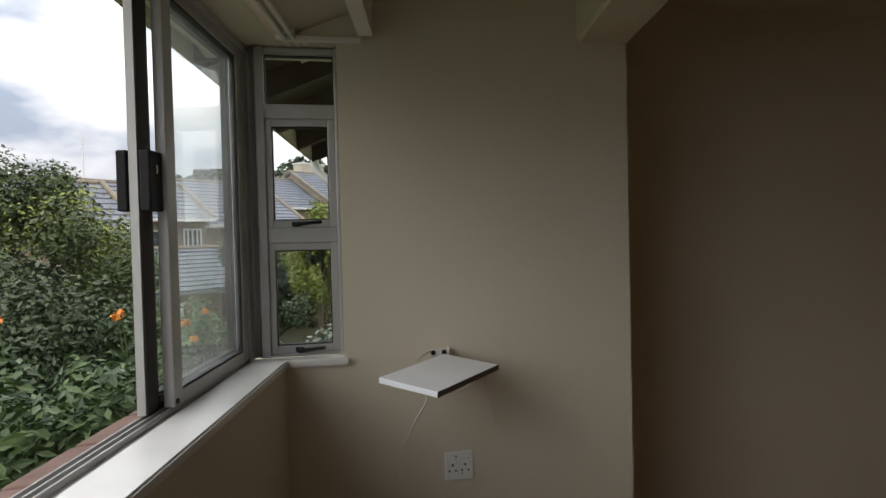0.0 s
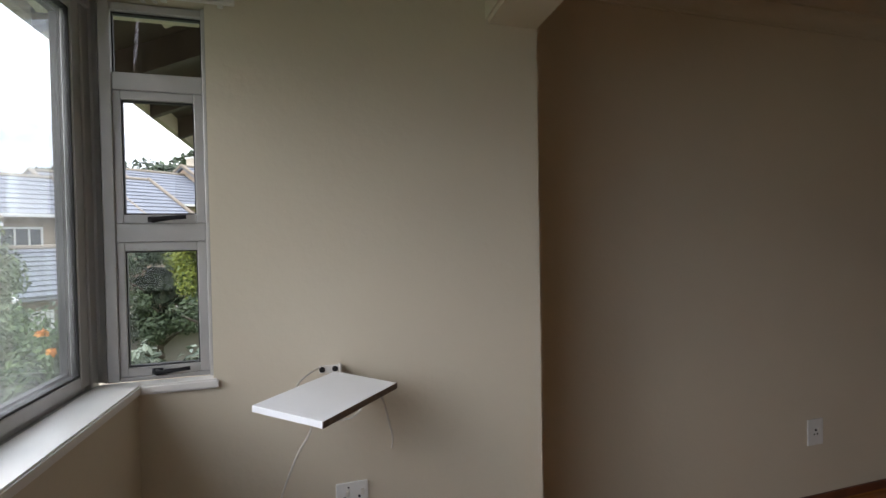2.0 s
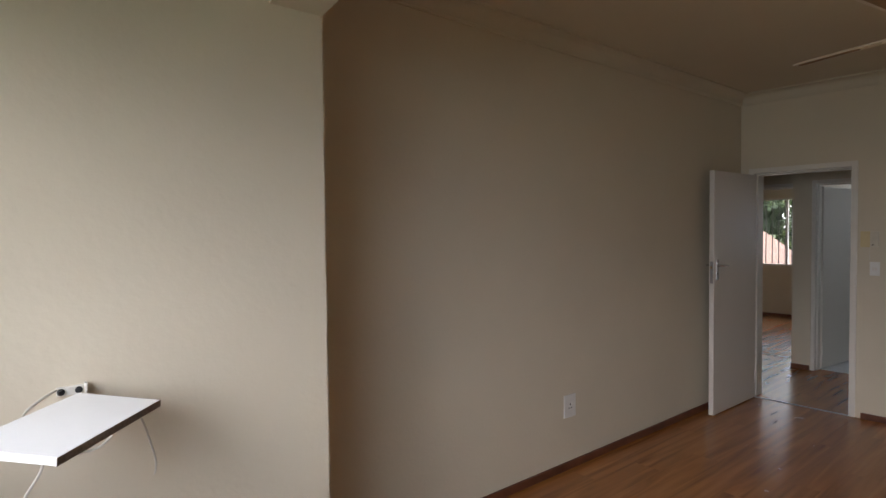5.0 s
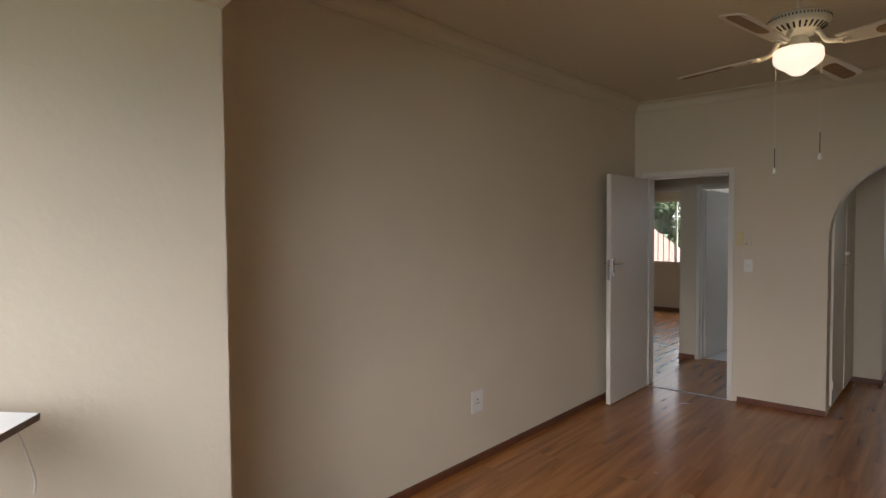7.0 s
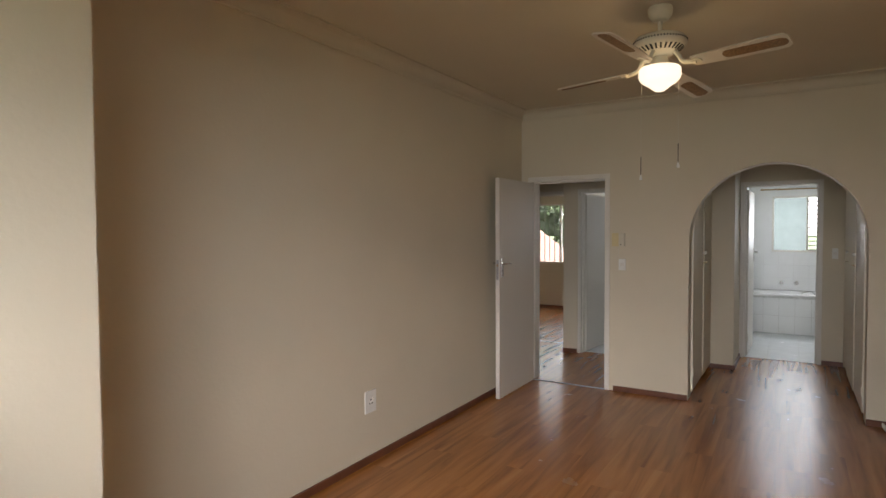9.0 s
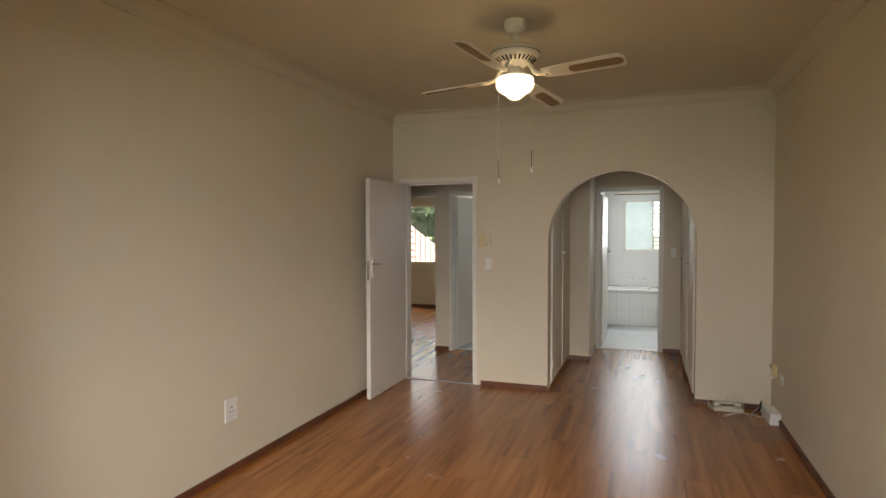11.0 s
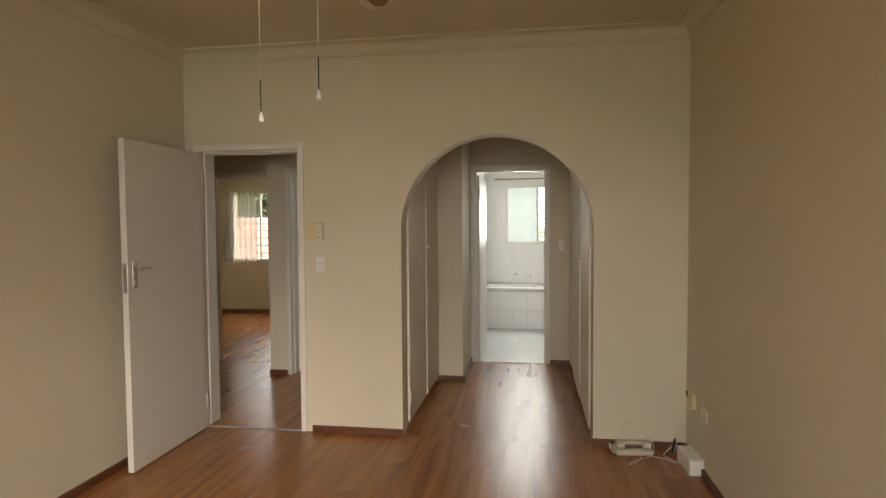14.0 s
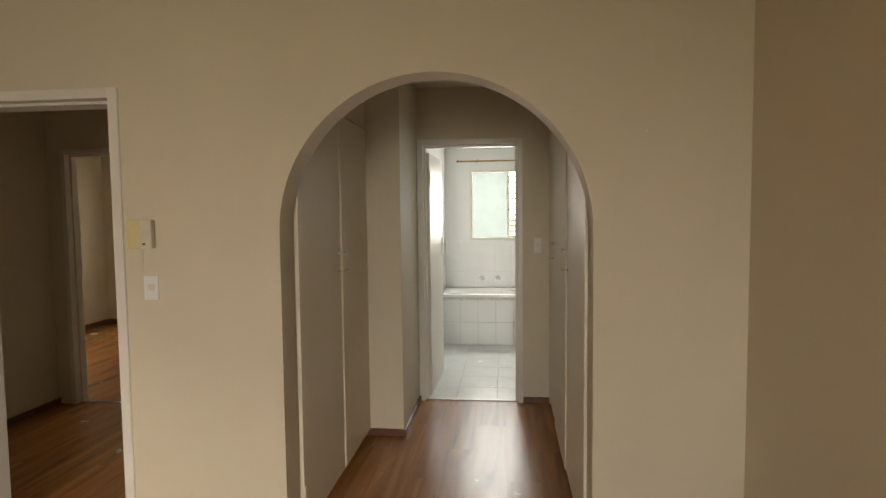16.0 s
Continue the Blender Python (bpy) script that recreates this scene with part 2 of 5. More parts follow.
M_ROOF = mat("blue_grey_roof_tile", (0.165, 0.18, 0.21), 0.7, vary=0.2, scale=1.4, bump=0.2, bscale=20)
M_RIDGE = mat("ochre_ridge_tile", (0.24, 0.20, 0.15), 0.8, vary=0.15, scale=3)
M_BRICKF = mat("ochre_face_brick", (0.32, 0.25, 0.18), 0.9, vary=0.14, scale=2.2, bump=0.3, bscale=18)
M_BRICKD = mat("brown_face_brick", (0.20, 0.13, 0.085), 0.9, vary=0.2, scale=6, bump=0.3, bscale=18)
M_PLAST = mat("cream_plaster", (0.55, 0.48, 0.38), 0.9, vary=0.06, scale=1.0)
M_WTRIM = mat("white_timber_trim", (0.72, 0.72, 0.70), 0.6, vary=0.05, scale=4)
M_WGLASS = mat("dark_window_glass", (0.05, 0.06, 0.07), 0.08, vary=0.2, scale=1)
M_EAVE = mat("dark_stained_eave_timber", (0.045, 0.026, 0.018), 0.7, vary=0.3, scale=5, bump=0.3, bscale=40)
M_FASCIA = mat("ochre_fascia", (0.36, 0.31, 0.22), 0.7, vary=0.1, scale=4)
M_TERRA = mat("terracotta_roof_tile", (0.26, 0.15, 0.11), 0.8, vary=0.15, scale=5, bump=0.3, bscale=12)
M_SBRICK = mat("red_brown_sill_brick", (0.20, 0.12, 0.09), 0.8, vary=0.2, scale=14, bump=0.4, bscale=60)


# ---- building helpers ----
def mesh_of(bm, name):
    me = bpy.data.meshes.new(name)
    bm.normal_update()
    bm.to_mesh(me)
    bm.free()
    return me


def smooth(ob, angle=0.7):
    for p in ob.data.polygons:
        p.use_smooth = True
    ob.data.set_sharp_from_angle(angle=angle)
    return ob


def part(name, bm, material, parent=None, label="", rounded=False):
    ob = new(name, mesh_of(bm, name))
    ob.data.materials.append(material)
    if parent is not None:
        ob.parent = parent
    if label:
        ob["label"] = label
    if rounded:
        smooth(ob)
    return ob


def thing(name, at, label, category, group="", rz=0.0):
    ob = new(name)
    ob.empty_display_size = 0.05
    ob.matrix_world = pose(*at, 0, 0, rz)
    return tagged(ob, label, category, group)


def setting(name, bm, material, label=""):
    ob = part(name, bm, material, None, label)
    return tagged(ob, kind="structure")


def box(bm, x0, x1, y0, y1, z0, z1, bevel=0.0, m=None):
    vs = [bm.verts.new(c) for c in ((x0, y0, z0), (x1, y0, z0), (x1, y1, z0), (x0, y1, z0), (x0, y0, z1), (x1, y0, z1), (x1, y1, z1), (x0, y1, z1))]
    fs = [bm.faces.new([vs[i] for i in q]) for q in ((0, 3, 2, 1), (4, 5, 6, 7), (0, 1, 5, 4), (1, 2, 6, 5), (2, 3, 7, 6), (3, 0, 4, 7))]
    made = vs
    if bevel:
        es = list({e for f in fs for e in f.edges})
        r = bmesh.ops.bevel(bm, geom=es, offset=bevel, segments=2, affect="EDGES", profile=0.5)
        made = list({v for f in r["faces"] for v in f.verts} | {v for v in vs if v.is_valid})
    if m is not None:
        bmesh.ops.transform(bm, matrix=m, verts=made)
    return bm


def B(*a, **k):
    return box(bmesh.new(), *a, **k)


def prism(bm, outline, z0, z1, m=None):
    """An outline in x and y, pushed from z0 to z1."""
    lo = [bm.verts.new((x, y, z0)) for x, y in outline]
    hi = [bm.verts.new((x, y, z1)) for x, y in outline]
    n = len(outline)
    bm.faces.new(lo[::-1])
    bm.faces.new(hi)
    for i in range(n):
        bm.faces.new((lo[i], lo[(i + 1) % n], hi[(i + 1) % n], hi[i]))
    bmesh.ops.recalc_face_normals(bm, faces=bm.faces[:])
    if m is not None:
        bmesh.ops.transform(bm, matrix=m, verts=lo + hi)
    return bm


def lathe(bm, profile, seg=32, m=None, cap=True):
    rings = []
    for r, z in profile:
        rings.append([bm.verts.new((r * math.cos(2 * math.pi * i / seg), r * math.sin(2 * math.pi * i / seg), z)) for i in range(seg)])
    fs = []
    for a, b in zip(rings, rings[1:]):
        for i in range(seg):
            fs.append(bm.faces.new((a[i], a[(i + 1) % seg], b[(i + 1) % seg], b[i])))
    if cap:
        fs.append(bm.faces.new(rings[0][::-1]))
        fs.append(bm.faces.new(rings[-1]))
    bmesh.ops.recalc_face_normals(bm, faces=fs)
    if m is not None:
        bmesh.ops.transform(bm, matrix=m, verts=[v for r in rings for v in r])
    return bm


def tube(bm, pts, r, seg=8):
    """A round cable or bar along points."""
    pts = [Vector(p) for p in pts]
    rings = []
    side = None
    for i, p in enumerate(pts):
        d = (pts[min(i + 1, len(pts) - 1)] - pts[max(i - 1, 0)]).normalized()
        if side is None:
            side = d.orthogonal().normalized()
        side = (side - d * side.dot(d)).normalized()
        up = d.cross(side)
        rr = r[i] if isinstance(r, (list, tuple)) else r
        rings.append([bm.verts.new(p + (side * math.cos(2 * math.pi * k / seg) + up * math.sin(2 * math.pi * k / seg)) * rr) for k in range(seg)])
    fs = []
    for a, b in zip(rings, rings[1:]):
        for i in range(seg):
            fs.append(bm.faces.new((a[i], a[(i + 1) % seg], b[(i + 1) % seg], b[i])))
    fs.append(bm.faces.new(rings[0][::-1]))
    fs.append(bm.faces.new(rings[-1]))
    bmesh.ops.recalc_face_normals(bm, faces=fs)
    return bm


def spline(pts, n=10):
    """A smooth line through points."""
    pts = [Vector(p) for p in pts]
    out = []
    for i in range(len(pts) - 1):
        p0, p1, p2, p3 = pts[max(i - 1, 0)], pts[i], pts[i + 1], pts[min(i + 2, len(pts) - 1)]
        for k in range(n):
            t = k / n
            out.append(0.5 * ((2 * p1) + (p2 - p0) * t + (2 * p0 - 5 * p1 + 4 * p2 - p3) * t * t + (3 * p1 - p0 - 3 * p2 + p3) * t ** 3))
    out.append(pts[-1])
    return out


def wall_strips(bm, axis, at, thick, columns):
    """A wall in the plane axis = at, going thick to its far side. columns: (a0, a1, low0, low1, top) along the other axis."""
    def V(a, z, d):
        return bm.verts.new((at + d, a, z) if axis == "x" else (a, at + d, z))
    for a0, a1, l0, l1, top in columns:
        q = [V(a0, l0, 0), V(a1, l1, 0), V(a1, top, 0), V(a0, top, 0), V(a0, l0, thick), V(a1, l1, thick), V(a1, top, thick), V(a0, top, thick)]
        for f in ((0, 1, 2, 3), (7, 6, 5, 4), (0, 4, 5, 1), (1, 5, 6, 2), (2, 6, 7, 3), (3, 7, 4, 0)):
            bm.faces.new([q[i] for i in f])
    bmesh.ops.remove_doubles(bm, verts=bm.verts[:], dist=1e-5)
    seen = {}
    for f in bm.faces[:]:
        key = frozenset(v.index for v in f.verts)
        seen.setdefault(key, []).append(f)
    return bm

# ---- plan ----
FLOOR = -0.028
CEIL = 2.757
EAST, NORTH, SOUTH, NIB = 5.5, 2.54, -1.015, 1.97
ET = 0.16  # thickness of the east wall
# the sunroom's window wall stands askew: s runs south along its inner face, d goes into the room
SUN_M = Matrix(((-0.163, 0.987, 0, -0.445), (-0.987, -0.163, 0, NIB), (0, 0, 1, 0), (0, 0, 0, 1)))
SILL, HEAD = 1.14, 2.235


def sun_x(y):
    """x of the inner face of the window wall at y."""
    return -0.445 - 0.165 * (NIB - y)


# ---- floors ----
def plank_floor():
    """Laminate boards along x through bedroom, sunroom, passages and second bedroom."""
    base = bmesh.new()
    prism(base, [(sun_x(SOUTH) - 0.1, SOUTH), (5.6, SOUTH), (5.6, 2.6), (0.75, 2.6), (0.75, NIB + 0.05), (-0.5, NIB + 0.05)], FLOOR - 0.12, FLOOR - 0.008)
    box(base, 5.6, 7.79, -1.05, 3.7, FLOOR - 0.12, FLOOR - 0.008)
    box(base, 7.79, 11.0, 2.63, 5.75, FLOOR - 0.12, FLOOR - 0.008)
    fl = setting("floor", base, M_SKIRT)
    W, L = 0.195, 1.29
    shapes = {}

    def board(x0, x1, y0, y1):
        k = (round(x1 - x0, 3), round(y1 - y0, 3))
        if k not in shapes:
            bm = bmesh.new()
            hx, hy = k[0] / 2, k[1] / 2
            lo = [bm.verts.new((sx * hx, sy * hy, -0.0078)) for sx, sy in ((-1, -1), (1, -1), (1, 1), (-1, 1))]
            hi = [bm.verts.new((sx * hx, sy * hy, 0)) for sx, sy in ((-1, -1), (1, -1), (1, 1), (-1, 1))]
            bm.faces.new(hi)
            for i in range(4):
                bm.faces.new((lo[i], lo[(i + 1) % 4], hi[(i + 1) % 4], hi[i]))
            me = mesh_of(bm, "board")
            me.materials.append(M_LAM)
            shapes[k] = me
        ob = new("board", shapes[k])
        ob.parent = fl
        ob.location = ((x0 + x1) / 2, (y0 + y1) / 2, FLOOR)

    rng = random.Random(5)
    areas = ((-1.4, 5.5, -1.0, 2.56), (5.5, 7.78, -0.45, 0.92), (5.5, 7.42, 1.6, 3.62), (7.42, 10.9, 2.62, 5.7))
    for ax0, ax1, ay0, ay1 in areas:
        y = ay0
        row = 0
        while y < ay1 - 0.01:
            y1 = min(y + W, ay1)
            a0 = ax0
            if ax0 < 0:  # the rows end under the askew window wall and the projecting wall
                a0 = 0.78 if y > NIB - 0.03 else sun_x(y) - 0.08
            x = ax0 - (0.43 * (row % 3))
            while x < ax1 - 0.01:
                x1 = min(x + L, ax1)
                if x1 > a0 + 0.02:
                    board(max(x, a0), x1, y, y1)
                x += L
            y += W
            row += 1
    return fl


# ---- walls ----
def hole_columns(lo, hi, z0, z1, holes):
    """Columns of a wall with square holes (a0, a1, b0, b1)."""
    cols, a = [], lo
    for h0, h1, b0, b1 in sorted(holes):
        cols.append((a, h0, z0, z0, z1))
        if b0 > z0:
            cols.append((h0, h1, z0, z0, b0))
        cols.append((h0, h1, b1, b1, z1))
        a = h1
    cols.append((a, hi, z0, z0, z1))
    return cols


DOOR0, DOOR1, DOORH = 1.63, 2.44, 2.045
ARCH_C, ARCH_R, ARCH_S = 0.248, 0.66, 1.435


def build_walls():
    # east wall with the door opening and the round arch
    cols = [(-1.3, ARCH_C - ARCH_R, -0.1, -0.1, 2.9)]
    n = 40
    ys = [ARCH_C - ARCH_R * math.cos(math.pi * i / n) for i in range(n + 1)]
    zs = [ARCH_S + ARCH_R * math.sin(math.pi * i / n) for i in range(n + 1)]
    for i in range(n):
        cols.append((ys[i], ys[i + 1], zs[i], zs[i + 1], 2.9))
    cols += [(ARCH_C + ARCH_R, DOOR0, -0.1, -0.1, 2.9), (DOOR0, DOOR1, DOORH, DOORH, 2.9), (DOOR1, 3.8, -0.1, -0.1, 2.9)]
    setting("wall_east", wall_strips(bmesh.new(), "x", EAST, ET, cols), M_WALL, "cream painted wall with a round arch and a doorway")
    setting("wall_north", B(0.72, 5.5, NORTH, NORTH + 0.22, -0.1, 2.9), M_WALL, "cream painted bedroom wall")
    setting("wall_south", B(-1.7, 5.5, SOUTH - 0.22, SOUTH, -0.1, 2.9), M_WALL, "cream painted bedroom wall")
    # projecting wall with the narrow window
    w = bmesh.new()
    box(w, -0.245, 0.86, NIB, NIB + 0.22, -0.1, 2.9)
    box(w, -0.72, -0.245, NIB, NIB + 0.22, -0.1, SILL - 0.03)
    box(w, -0.72, -0.245, NIB, NIB + 0.22, HEAD + 0.005, 2.9)
    box(w, 0.64, 0.86, NIB + 0.22, NORTH + 0.22, -0.1, 2.9)
    bmesh.ops.bevel(w, geom=[e for e in w.edges if abs(e.verts[0].co.x - 0.86) < 1e-4 and abs(e.verts[1].co.x - 0.86) < 1e-4 and abs(e.verts[0].co.y - NIB) < 1e-4 and abs(e.verts[1].co.y - NIB) < 1e-4], offset=0.012, segments=3, affect="EDGES")
    setting("wall_sunroom_north", w, M_WALL, "cream painted projecting wall beside a narrow window")
    # wall under and over the sliding windows
    w = bmesh.new()
    steps = [(-0.28, -3.0), (0.0, -3.0), (0.0, SILL - 0.03), (-0.118, SILL - 0.03), (-0.118, SILL - 0.048), (-0.206, SILL - 0.048), (-0.206, SILL - 0.085), (-0.28, SILL - 0.085)]
    prism(w, steps, -0.02, 3.3, SUN_M @ Matrix(((0, 0, 1, 0), (1, 0, 0, 0), (0, 1, 0, 0), (0, 0, 0, 1))))
    box(w, -0.02, 3.3, -0.28, 0.0, HEAD, 2.34, m=SUN_M)
    box(w, 2.75, 3.3, -0.28, -0.002, SILL - 0.03, HEAD, m=SUN_M)
    setting("wall_sunroom_west", w, M_WALL, "cream painted wall below sliding windows")
    # beam between sunroom and bedroom
    bm = bmesh.new()
    prism(bm, [(0.86, NIB), (0.65, NIB), (0.65 - 0.165 * 3.1, NIB - 3.1), (0.86 - 0.165 * 3.1, NIB - 3.1)], 2.275, 2.9)
    bmesh.ops.bevel(bm, geom=[e for e in bm.edges if max(v.co.z for v in e.verts) < 2.3 and abs(e.verts[0].co.y - e.verts[1].co.y) > 1], offset=0.012, segments=3, affect="EDGES")
    setting("beam", bm, M_WALL, "cream plastered beam across the ceiling")
    # hall behind the arch
    w = bmesh.new()
    box(w, 6.985, 7.10, 0.65, 1.52, -0.1, 2.9)
    box(w, 7.10, 7.75, 0.65, 0.77, -0.1, 2.9)
    setting("wall_hall_left", w, M_WALL)
    setting("wall_hall_back", wall_strips(bmesh.new(), "x", 7.75, 0.11, hole_columns(-1.15, 1.6, -0.1, 2.9, [(-0.15, 0.605, -0.2, 2.055)])), M_WALL)
    setting("wall_hall_cupboards_left", B(EAST + ET, 7.0, 1.5, 1.6, -0.1, 2.9), M_WALL)
    setting("wall_hall_cupboards_right", B(EAST + ET, 7.75, -1.12, -1.0, -0.1, 2.9), M_WALL)
    # passage behind the door
    setting("wall_passage_north", B(5.66, 7.45, 3.62, 3.74, -0.1, 2.9), M_WALL)
    for q in ((7.0, 7.12, 2.425, 2.61, -0.1, 2.5), (7.12, 7.45, 2.54, 2.59, -0.1, 2.5), (7.45, 7.55, 2.54, 2.62, -0.1, 2.5), (7.45, 7.55, 3.50, 5.69, -0.1, 2.5), (7.45, 7.55, 2.62, 3.50, 2.05, 2.5), (7.0, 7.12, 1.6, 2.425, 2.03, 2.5)):
        setting("wall_passage_end", B(*q), M_WALL)
    # second bedroom
    setting("wall_second_bedroom_south", B(7.55, 11.0, 2.62, 2.72, -0.1, 2.9), M_WALL)
    setting("wall_second_bedroom_north", B(7.55, 11.1, 5.69, 5.8, -0.1, 2.9), M_WALL)
    setting("wall_second_bedroom_east", wall_strips(bmesh.new(), "x", 10.9, 0.22, hole_columns(2.62, 5.8, -0.1, 2.9, [(3.48, 5.13, 0.86, 2.035)])), M_WALL)
    # second bathroom
    setting("wall_small_bathroom_south", B(7.12, 9.7, 1.5, 1.6, -0.1, 2.9), M_TILE)
    setting("wall_small_bathroom_east", wall_strips(bmesh.new(), "x", 9.6, 0.2, hole_columns(1.5, 2.62, -0.1, 2.9, [(1.9, 2.56, 1.19, 1.97)])), M_TILE)
    setting("floor_small_bathroom", B(7.12, 9.6, 1.6, 2.54, FLOOR - 0.1, FLOOR + 0.004), M_FTILE)
    # bathroom behind the hall
    setting("wall_bathroom_left", B(7.86, 10.4, 0.70, 0.82, -0.1, 2.9), M_TILE)
    setting("wall_bathroom_right", B(7.86, 10.4, -1.3, -1.2, -0.1, 2.9), M_TILE)
    setting("wall_bathroom_east", wall_strips(bmesh.new(), "x", 10.4, 0.2, hole_columns(-1.3, 0.82, -0.1, 2.9, [(-0.60, 0.385, 1.165, 2.035)])), M_TILE)
    setting("wall_hall_end", B(7.86, 8.0, -1.3, -0.9, -0.1, 2.9), M_WALL)


def build_ceilings():
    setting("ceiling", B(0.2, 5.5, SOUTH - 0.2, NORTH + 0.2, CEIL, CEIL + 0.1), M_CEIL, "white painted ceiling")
    setting("ceiling_rear_rooms", B(EAST + ET, 11.1, -1.3, 5.8, 2.5, 2.6), M_WHITE, "white painted ceiling of the hall and rear rooms")
    # sloping ceiling of the sunroom
    s = bmesh.new()
    v = [(0.02, 2.25), (1.25, 2.77), (1.25, 2.83), (0.02, 2.31)]
    a = [s.verts.new(SUN_M @ Vector((-0.3, d, z))) for d, z in v]
    b = [s.verts.new(SUN_M @ Vector((3.3, d, z))) for d, z in v]
    s.faces.new(a)
    s.faces.new(b[::-1])
    for i in range(4):
        s.faces.new((a[i], b[i], b[(i + 1) % 4], a[(i + 1) % 4]))
    bmesh.ops.recalc_face_normals(s, faces=s.faces[:])
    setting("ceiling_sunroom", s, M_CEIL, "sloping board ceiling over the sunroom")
    setting("ceiling_sunroom_rafter", B(0.0, 3.2, 0.28, 0.33, 2.25, 2.42, m=SUN_M), M_WHITE, "white painted rafter")


def build_cornice():
    """Cove cornice round the bedroom ceiling."""
    prof = [(0.0, -0.095), (0.012, -0.095), (0.014, -0.085)]
    prof += [(0.09 - 0.072 * math.cos(a), -0.012 - 0.072 * (1 - math.sin(a))) for a in [math.pi / 2 * i / 7 for i in range(8)]]
    prof += [(0.095, -0.012), (0.095, 0.0), (0.0, 0.0)]
    path = [(0.3, NORTH), (EAST, NORTH), (EAST, SOUTH), (-0.3, SOUTH)]
    ins = [(0, -1), (-1, -1), (-1, 1), (0, 1)]
    bm = bmesh.new()
    rings = []
    for (x, y), (ix, iy) in zip(path, ins):
        rings.append([bm.verts.new((x + ix * d, y + iy * d, CEIL + z)) for d, z in prof])
    for a, b in zip(rings, rings[1:]):
        for i in range(len(prof) - 1):
            bm.faces.new((a[i], b[i], b[i + 1], a[i + 1]))
    bmesh.ops.recalc_face_normals(bm, faces=bm.faces[:])
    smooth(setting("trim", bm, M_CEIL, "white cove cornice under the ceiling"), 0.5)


def build_skirting():
    """Low dark timber skirting, butted end to end."""
    H, T = 0.05, 0.018

    def run(x0, x1, y0, y1):
        ob = setting("baseboard", B(x0, x1, y0, y1, FLOOR, FLOOR + H, bevel=0.004), M_SKIRT, "dark red-brown timber skirting")
    run(0.86, 5.5 - T, NORTH - T, NORTH)
    run(EAST - T, EAST, ARCH_C + ARCH_R, DOOR0 - 0.05)
    run(EAST - T, EAST, SOUTH + T, ARCH_C - ARCH_R)
    run(-1.2, EAST, SOUTH, SOUTH + T)
    run(6.985 - T, 6.985, 0.65, 0.90)
    run(6.985 - T, 7.72, 0.65 - T, 0.65)
    run(7.75 - T, 7.75, -0.40, -0.195)
    run(7.0 - T, 7.0, 2.43, 2.615)
    run(5.66, 7.45, 3.62 - T, 3.62)
    run(10.9 - T, 10.9, 2.72, 5.69)
    run(7.55, 10.88, 5.69 - T, 5.69)


build_walls()
build_ceilings()
build_cornice()
build_skirting()
for nm, q in (("wall_east", (EAST - 0.0015, EAST, -0.62, -0.612, 1.83, 1.838)), ("wall_south", (4.2, 4.212, SOUTH, SOUTH + 0.0015, 1.9, 1.915))):
    part("filler_patch", B(*q), M_WHITE, bpy.data.objects[nm], "small white filler patch")


# ---- doors ----
def door_frame(name, x, y0, y1, top, depth, label, face=0.045):
    """A steel door frame in a wall across x, with a rebate."""
    e = thing(name, (x, (y0 + y1) / 2, FLOOR), label, "door frame")
    e["kind"] = "structure"
    h = top - FLOOR
    w = (y1 - y0) / 2
    for side in (-1, 1):
        bm = bmesh.new()
        a, b = sorted((side * w, side * (w + face)))
        box(bm, -0.012, depth + 0.012, a, b, 0, h + face, bevel=0.003)
        a, b = sorted((side * (w - 0.014), side * w))
        box(bm, 0.045, depth + 0.01, a, b, 0, h, bevel=0.002)
        part("jamb", bm, M_WHITE, e)
    bm = bmesh.new()
    box(bm, -0.012, depth + 0.012, -w, w, h, h + face, bevel=0.003)
    box(bm, 0.045, depth + 0.01, -w, w, h - 0.014, h, bevel=0.002)
    part("head", bm, M_WHITE, e)
    return e


def lever_handle(parent, m, material=M_CHROME):
    """Back plate, lever and keyhole; local y points away from the leaf."""
    pl = bmesh.new()
    box(pl, -0.02, 0.02, 0, 0.006, -0.085, 0.085, bevel=0.0025)
    p = part("back_plate", pl, material, parent, "chrome back plate")
    p.matrix_local = m
    lv = bmesh.new()
    tube(lv, spline([(0, 0.004, 0.035), (0, 0.03, 0.035), (0.01, 0.048, 0.035), (0.045, 0.052, 0.036), (0.10, 0.046, 0.032)], 5), 0.0085, 10)
    part("lever", lv, material, p, "chrome lever", True)
    kh = bmesh.new()
    lathe(kh, [(0.006, 0), (0.006, 0.0015)], 12, pose(0, 0.0055, -0.03, -90, 0, 0))
    part("keyhole", kh, M_DARK, p)
    return p


